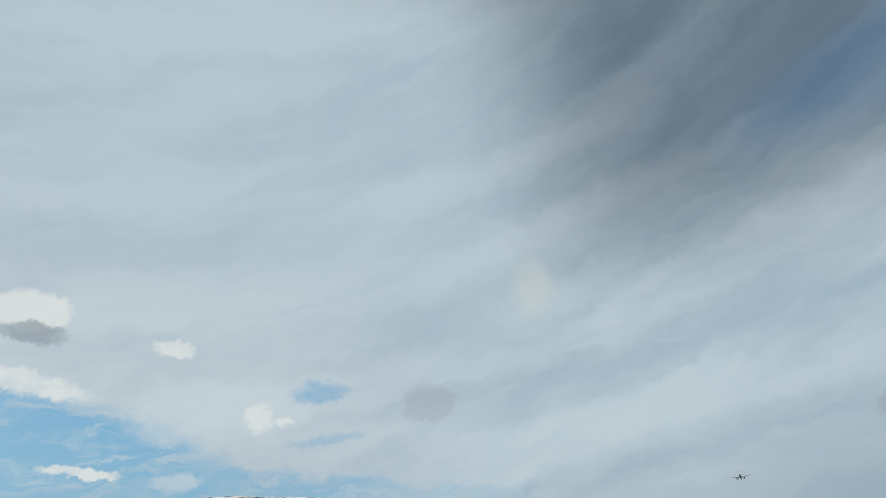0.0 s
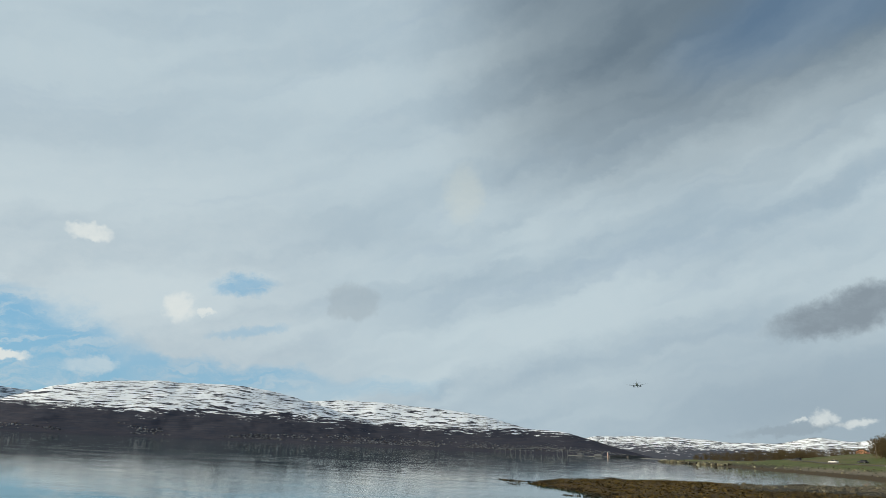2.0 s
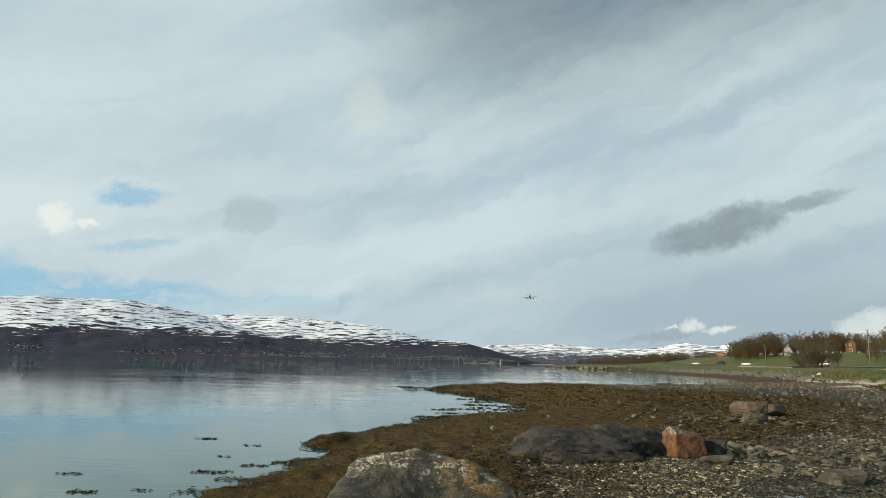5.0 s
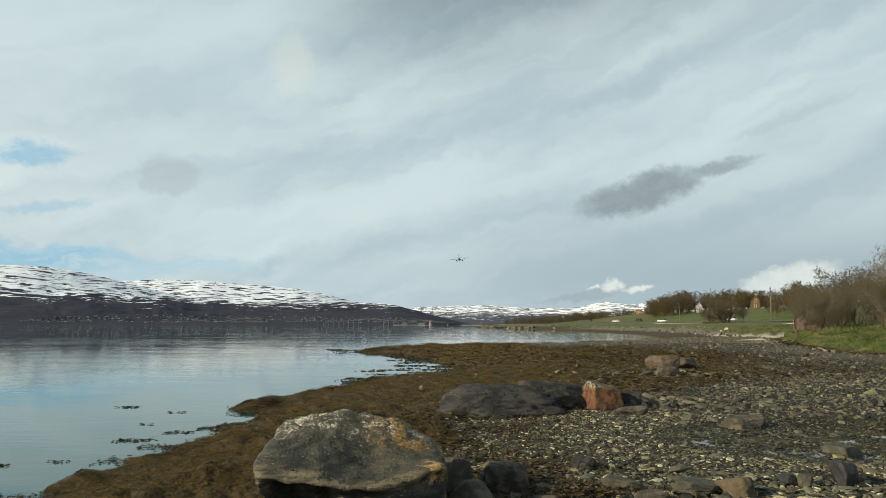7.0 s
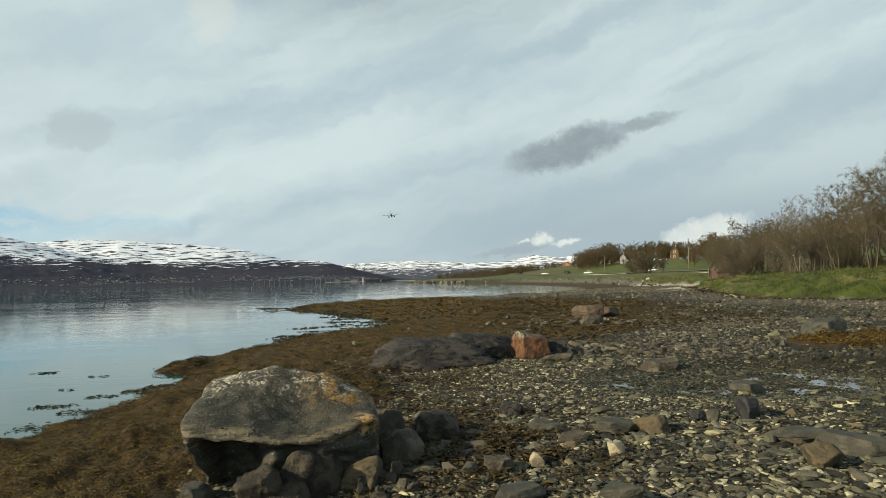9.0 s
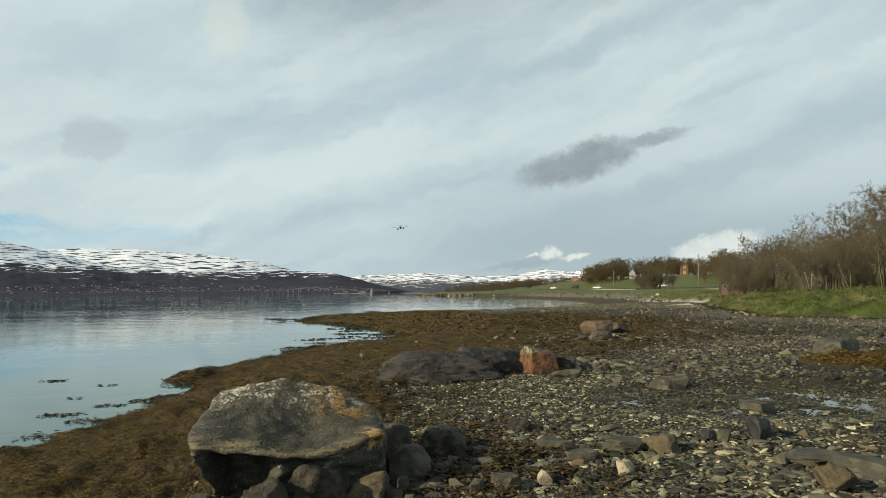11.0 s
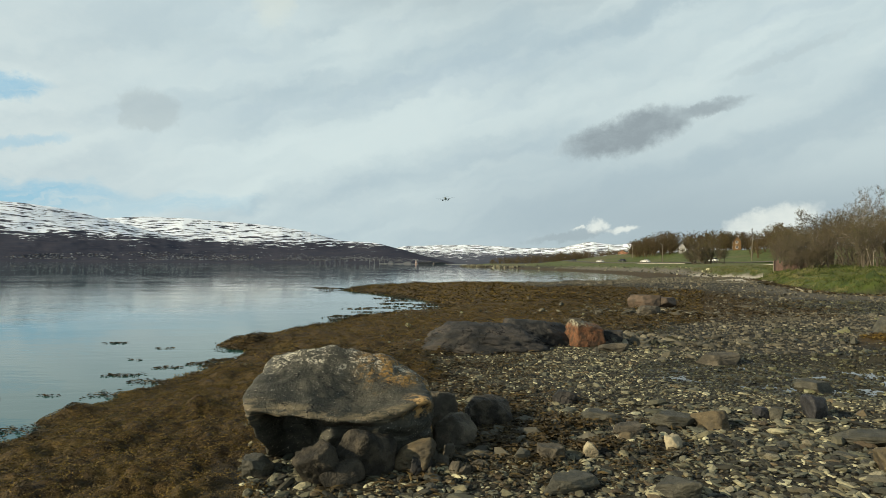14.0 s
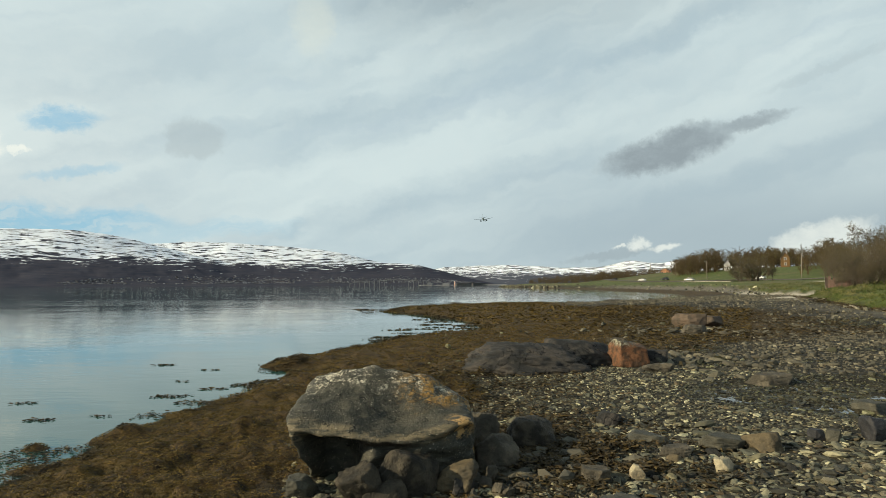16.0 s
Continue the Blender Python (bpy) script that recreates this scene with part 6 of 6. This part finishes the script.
# ---------------------------------------------------------------- the far shore
MAT_FAR_HOUSES = material("painted far houses", island_tones([(0.25, 0.27, 0.30), (0.12, 0.13, 0.155), (0.05, 0.045, 0.05), (0.16, 0.17, 0.19), (0.085, 0.083, 0.088), (0.125, 0.135, 0.16), (0.045, 0.05, 0.065)], 0.02, 0.1), 0.8)


def far_house_mesh(spots, rng):
    vs, fs, n = [], [], 0
    body = np.array([(-1, -1, 0), (1, -1, 0), (1, 1, 0), (-1, 1, 0), (-1, -1, 1), (1, -1, 1), (1, 1, 1), (-1, 1, 1), (0, -1, 1.6), (0, 1, 1.6)], float)
    faces = [(0, 1, 5, 8, 4), (2, 3, 7, 9, 6), (1, 2, 6, 5), (3, 0, 4, 7), (5, 6, 9, 8), (7, 4, 8, 9)]
    for x, y, z, w, d, h in spots:
        a = rng.uniform(-0.5, 0.5)
        c, s = math.cos(a), math.sin(a)
        v = body * (w / 2, d / 2, h)
        vs.append(np.stack([v[:, 0] * c - v[:, 1] * s + x, v[:, 0] * s + v[:, 1] * c + y, v[:, 2] + z - 1.0], -1))
        fs += [tuple(i + n for i in f) for f in faces]
        n += len(body)
    return np.concatenate(vs), fs


def build_far_shore():
    rng = np.random.default_rng(33)
    spots = []
    me = bpy.data.objects["mountain"].data
    co = np.empty(len(me.vertices) * 3, np.float32)
    me.vertices.foreach_get("co", co)
    co = co.reshape(90, 520, 3)
    rise = np.degrees(np.arctan2(co[..., 2] - 2.0, np.hypot(co[..., 0], co[..., 1])))
    for n in range(4200):
        col = int(rng.integers(30, 505))
        e = 0.15 + abs(rng.normal(0, 0.32))
        if e > 0.95 or layered(np.array([col / 17.0]), np.array([e * 4.0]), 5)[0] < 0.02 - 0.10 * (col > 250) + 0.16 * (e - 0.3):
            continue
        row = int(np.argmax(rise[:72, col] > e))
        x, y, z = co[row, col]
        spots.append((x + rng.normal(0, 5), y, z, rng.uniform(4, 7.5), rng.uniform(4, 7), rng.uniform(1.6, 2.6)))
    v, f = far_house_mesh(spots, rng)
    tagged(solid("far_village", v, f, MAT_FAR_HOUSES), "scattered small houses along the far shore", "houses", kind="stuff")
    # larger white buildings near the head of the sound
    spots = [(*polar(a, 2350), 1.0 + 1.0, w, 12, h) for a, w, h in ((1.8, 50, 5), (2.6, 36, 7), (3.3, 60, 5), (0.3, 26, 5), (-1.2, 20, 6))]
    v, f = far_house_mesh(spots, rng)
    tagged(solid("far_halls", v, f, MAT_FAR_HOUSES), "long pale quay buildings across the sound", "buildings", kind="stuff")
    bm = bmesh.new()
    for k in range(36):
        x, y = polar(-2.0 + 7.5 * k / 35, 2370)
        bmesh.ops.create_cube(bm, size=1.0, matrix=Matrix.Translation((x, y, 0.3)) @ Matrix.Diagonal((16, 40, 2.2, 1)))
    tagged(part("quay", bm, MAT_CONCRETE), "low grey quay across the sound", "quay", kind="structure")
    # slender beacon on the quay
    root = new("beacon")
    tagged(root, "red and white beacon tower on the far quay", "beacon")
    for k in range(4):
        part("tower_ring", tube(2.6 - 0.3 * k, 2.3 - 0.3 * k, 3.6, (0, 0, 3.6 * k)), MAT_WHITE if k % 2 else MAT_ORANGE, root)
    part("lantern", tube(1.2, 0.3, 2.4, (0, 0, 14.4)), MAT_ROOF, root)
    x, y = polar(1.06, 2362)
    root.matrix_basis = pose(x, y, 1.2)


build_far_shore()


def bridge():
    """A long cantilever road bridge, humped in the middle."""
    root = new("bridge")
    tagged(root, "long pale concrete bridge across the sound", "bridge")
    a0, a1, d = -8.4, 0.4, 2600.0

    def deck(a):
        return 17.0 - 9.0 * max(0.0, abs(a + 4.2) - 3.3) + 10.0 * math.exp(-(((a + 4.2) / 1.5) ** 2))
    n = 60
    for k in range(n):
        a, b = a0 + (a1 - a0) * k / n, a0 + (a1 - a0) * (k + 1) / n
        mid = (a + b) / 2
        xa, ya = polar(a, d)
        xb, yb = polar(b, d)
        za, zb = deck(a), deck(b)
        deep = 1.2 + 3.0 * (math.exp(-(((mid + 5.15) / 0.35) ** 2)) + math.exp(-(((mid + 3.45) / 0.35) ** 2)))
        bm = bmesh.new()
        q = []
        for x, y, z in ((xa, ya, za), (xb, yb, zb)):
            for off, dz in ((-4, 0), (4, 0), (4, -deep), (-4, -deep)):
                q.append(bm.verts.new((x, y + off, z + dz)))
        for f in ((0, 1, 2, 3), (7, 6, 5, 4), (0, 4, 5, 1), (1, 5, 6, 2), (2, 6, 7, 3), (3, 7, 4, 0)):
            bm.faces.new([q[i] for i in f])
        part("deck_span", bm, MAT_OLD_CONCRETE, root)
        if abs(mid + 4.2) > 0.75 and k % 3 == 0:
            part("pier", box(1.3, 5, za + 1, 0, (xa, ya, (za - 1) / 2 - 1)), MAT_OLD_CONCRETE, root)


bridge()


def breakwater():
    rng = np.random.default_rng(37)
    n = 900
    k = rng.uniform(0, 1, n)
    x, y = 46 + 7 * k + rng.normal(0, 1.6, n), 482 - 180 * k + rng.normal(0, 0.6, n)
    co, fa = stone_template(104, 1)
    half = rng.uniform(0.4, 0.9, n)
    z = height(x, y) + half * 0.4
    turns = turned(rng, n)
    p = np.einsum("nij,nvj->nvi", turns, co[None] * half[:, None, None]) + np.stack([x, y, z], -1)[:, None]
    f = (fa[None] + (np.arange(n) * len(co))[:, None, None]).reshape(-1, 3)
    tagged(solid("breakwater", p.reshape(-1, 3), f, MAT_STONES), "low breakwater of pale piled stones", "breakwater", kind="stuff")


breakwater()

# ---------------------------------------------------------------- airliner
MAT_PLANE = material("grey-white aircraft paint", two_tone((0.50, 0.51, 0.52), (0.44, 0.45, 0.46), 0.4, speck=0.1), 0.35)
MAT_WING = material("dark grey wing skin", two_tone((0.10, 0.105, 0.11), (0.14, 0.145, 0.15), 0.5, speck=0.1), 0.4)


def blade(root_at, tip_at, root_chord, tip_chord, thick, up=(0, 0, 1)):
    """A tapered wing with rounded section; the chords run along +y, nose first."""
    bm = bmesh.new()
    rings = []
    section = [(0.5, 0.0), (0.38, 0.5), (0.1, 0.6), (-0.3, 0.3), (-0.5, 0.0), (-0.3, -0.2), (0.1, -0.4), (0.38, -0.35)]
    for at, chord in ((root_at, root_chord), (tip_at, tip_chord)):
        rings.append([bm.verts.new(Vector(at) + Vector((0, s * chord, 0)) + Vector(up) * (h * thick * chord)) for s, h in section])
    n = len(section)
    for i in range(n):
        j = (i + 1) % n
        bm.faces.new((rings[0][i], rings[0][j], rings[1][j], rings[1][i]))
    bm.faces.new(rings[0])
    bm.faces.new(rings[1][::-1])
    return bm


def airliner():
    """A twin-jet airliner with its wheels down; nose towards +y, 34 m across."""
    root = new("airliner")
    tagged(root, "white twin-engined airliner with its wheels down, in flight", "airplane")
    bm = bmesh.new()
    rings = []
    for y, r, dz in ((18.7, 0.1, -0.5), (18.2, 0.75, -0.4), (17, 1.4, -0.2), (15, 1.9, 0), (12, 1.98, 0), (-6, 1.98, 0), (-10, 1.75, 0.25), (-14, 1.1, 0.8), (-17.5, 0.45, 1.3), (-18.8, 0.12, 1.45)):
        rings.append([bm.verts.new((r * math.cos(2 * math.pi * k / 18), y, dz + r * math.sin(2 * math.pi * k / 18))) for k in range(18)])
    for a, b in zip(rings, rings[1:]):
        for k in range(18):
            j = (k + 1) % 18
            bm.faces.new((a[k], a[j], b[j], b[k]))
    bm.faces.new(rings[0])
    bm.faces.new(rings[-1][::-1])
    part("fuselage", bm, MAT_PLANE, root, shade=True)
    for s in (-1, 1):
        wing = part("wing", blade((s * 1.2, 1.5, -1.0), (s * 17, -5.2, 1.0), 6.6, 1.5, 0.12), MAT_WING, root, "dark grey swept wing")
        part("flap", blade((s * 2.2, -2.3, -1.5), (s * 11, -4.9, -0.15), 2.0, 1.2, 0.08), MAT_WING, wing)
        part("wingtip", blade((s * 17, -5.2, 0.7), (s * 17.3, -5.8, 2.1), 1.4, 0.6, 0.08, (1, 0, 0)), MAT_PLANE, wing)
        part("tailplane", blade((s * 0.5, -15.0, 1.2), (s * 6.2, -17.6, 1.9), 3.4, 1.3, 0.1), MAT_WING, root)
        eng = part("engine", tube(0.75, 1.15, 4.2, (s * 5.75, -0.6, -2.3), Matrix.Rotation(radians(-90), 4, "X"), 16), MAT_WING, root, "dark engine under the wing", True)
        part("exhaust", tube(0.35, 0.55, 1.2, (s * 5.75, -1.6, -2.3), Matrix.Rotation(radians(-90), 4, "X"), 12), MAT_STEEL, eng)
        part("pylon", box(0.35, 3.4, 1.0, 0.05, (s * 5.75, 0.3, -1.2)), MAT_WING, eng)
        gear = part("gear_leg", tube(0.16, 0.14, 2.4, (s * 3.4, -0.9, -3.6), None, 8), MAT_STEEL, root)
        for o in (-0.45, 0.45):
            part("wheel", tube(0.58, 0.58, 0.4, (s * 3.4 + o + 0.2, -0.9, -3.6), Matrix.Rotation(radians(-90), 4, "Y"), 14), MAT_RUBBER, gear)
    part("fin", blade((0, -14.6, 1.4), (0, -17.8, 7.4), 5.4, 2.0, 0.09, (1, 0, 0)), MAT_WING, root)
    gear = part("gear_leg", tube(0.12, 0.1, 2.0, (0, 13.6, -3.5), None, 8), MAT_STEEL, root)
    for o in (-0.3, 0.3):
        part("wheel", tube(0.4, 0.4, 0.22, (o + 0.11, 13.6, -3.5), Matrix.Rotation(radians(-90), 4, "Y"), 12), MAT_RUBBER, gear)
    az, el, d = PLANE
    x, y = polar(az, d * math.cos(radians(el)))
    root.matrix_basis = pose(x, y, 2.1 + d * math.sin(radians(el)), 1.0, -5.0, -6.0)


PLANE = (3.7, 5.9, 1170.0)
airliner()


# ---------------------------------------------------------------- single stones of the near beach
def build_single_stones():
    """The stones that lie nearest, each on its own, as pieces of the beach."""
    rng = np.random.default_rng(71)
    shapes = []
    for k in range(12):
        co, fa = stone_template(400 + k, 2)
        me = bpy.data.meshes.new("stone")
        me.from_pydata(co.tolist(), [], fa.tolist())
        me.materials.append(MAT_STONE)
        shapes.append(me)
    x, y = spread(rng, 900, (-2, 47), 4.3, 7.4)
    shore, turf, wrack = masks(x, y)
    ok = (wrack < 0.3) & (np.hypot(x + 0.55, y - 5.8) > 1.0)
    x, y = x[ok][:300], y[ok][:300]
    z = height(x, y)
    for k in range(len(x)):
        ob = new("stone", shapes[k % 12])
        half = float(np.exp(rng.normal(-3.15, 0.36)))
        size = (half * rng.uniform(1.0, 1.5), half * rng.uniform(0.7, 1.0), half * rng.uniform(0.28, 0.6))
        m = pose(x[k], y[k], z[k] + size[2] * 0.45, rng.normal(0, 9), rng.normal(0, 9), rng.uniform(0, 360))
        ob.parent = GROUND
        ob.matrix_basis = m @ Matrix.Diagonal((*size, 1))


build_single_stones()
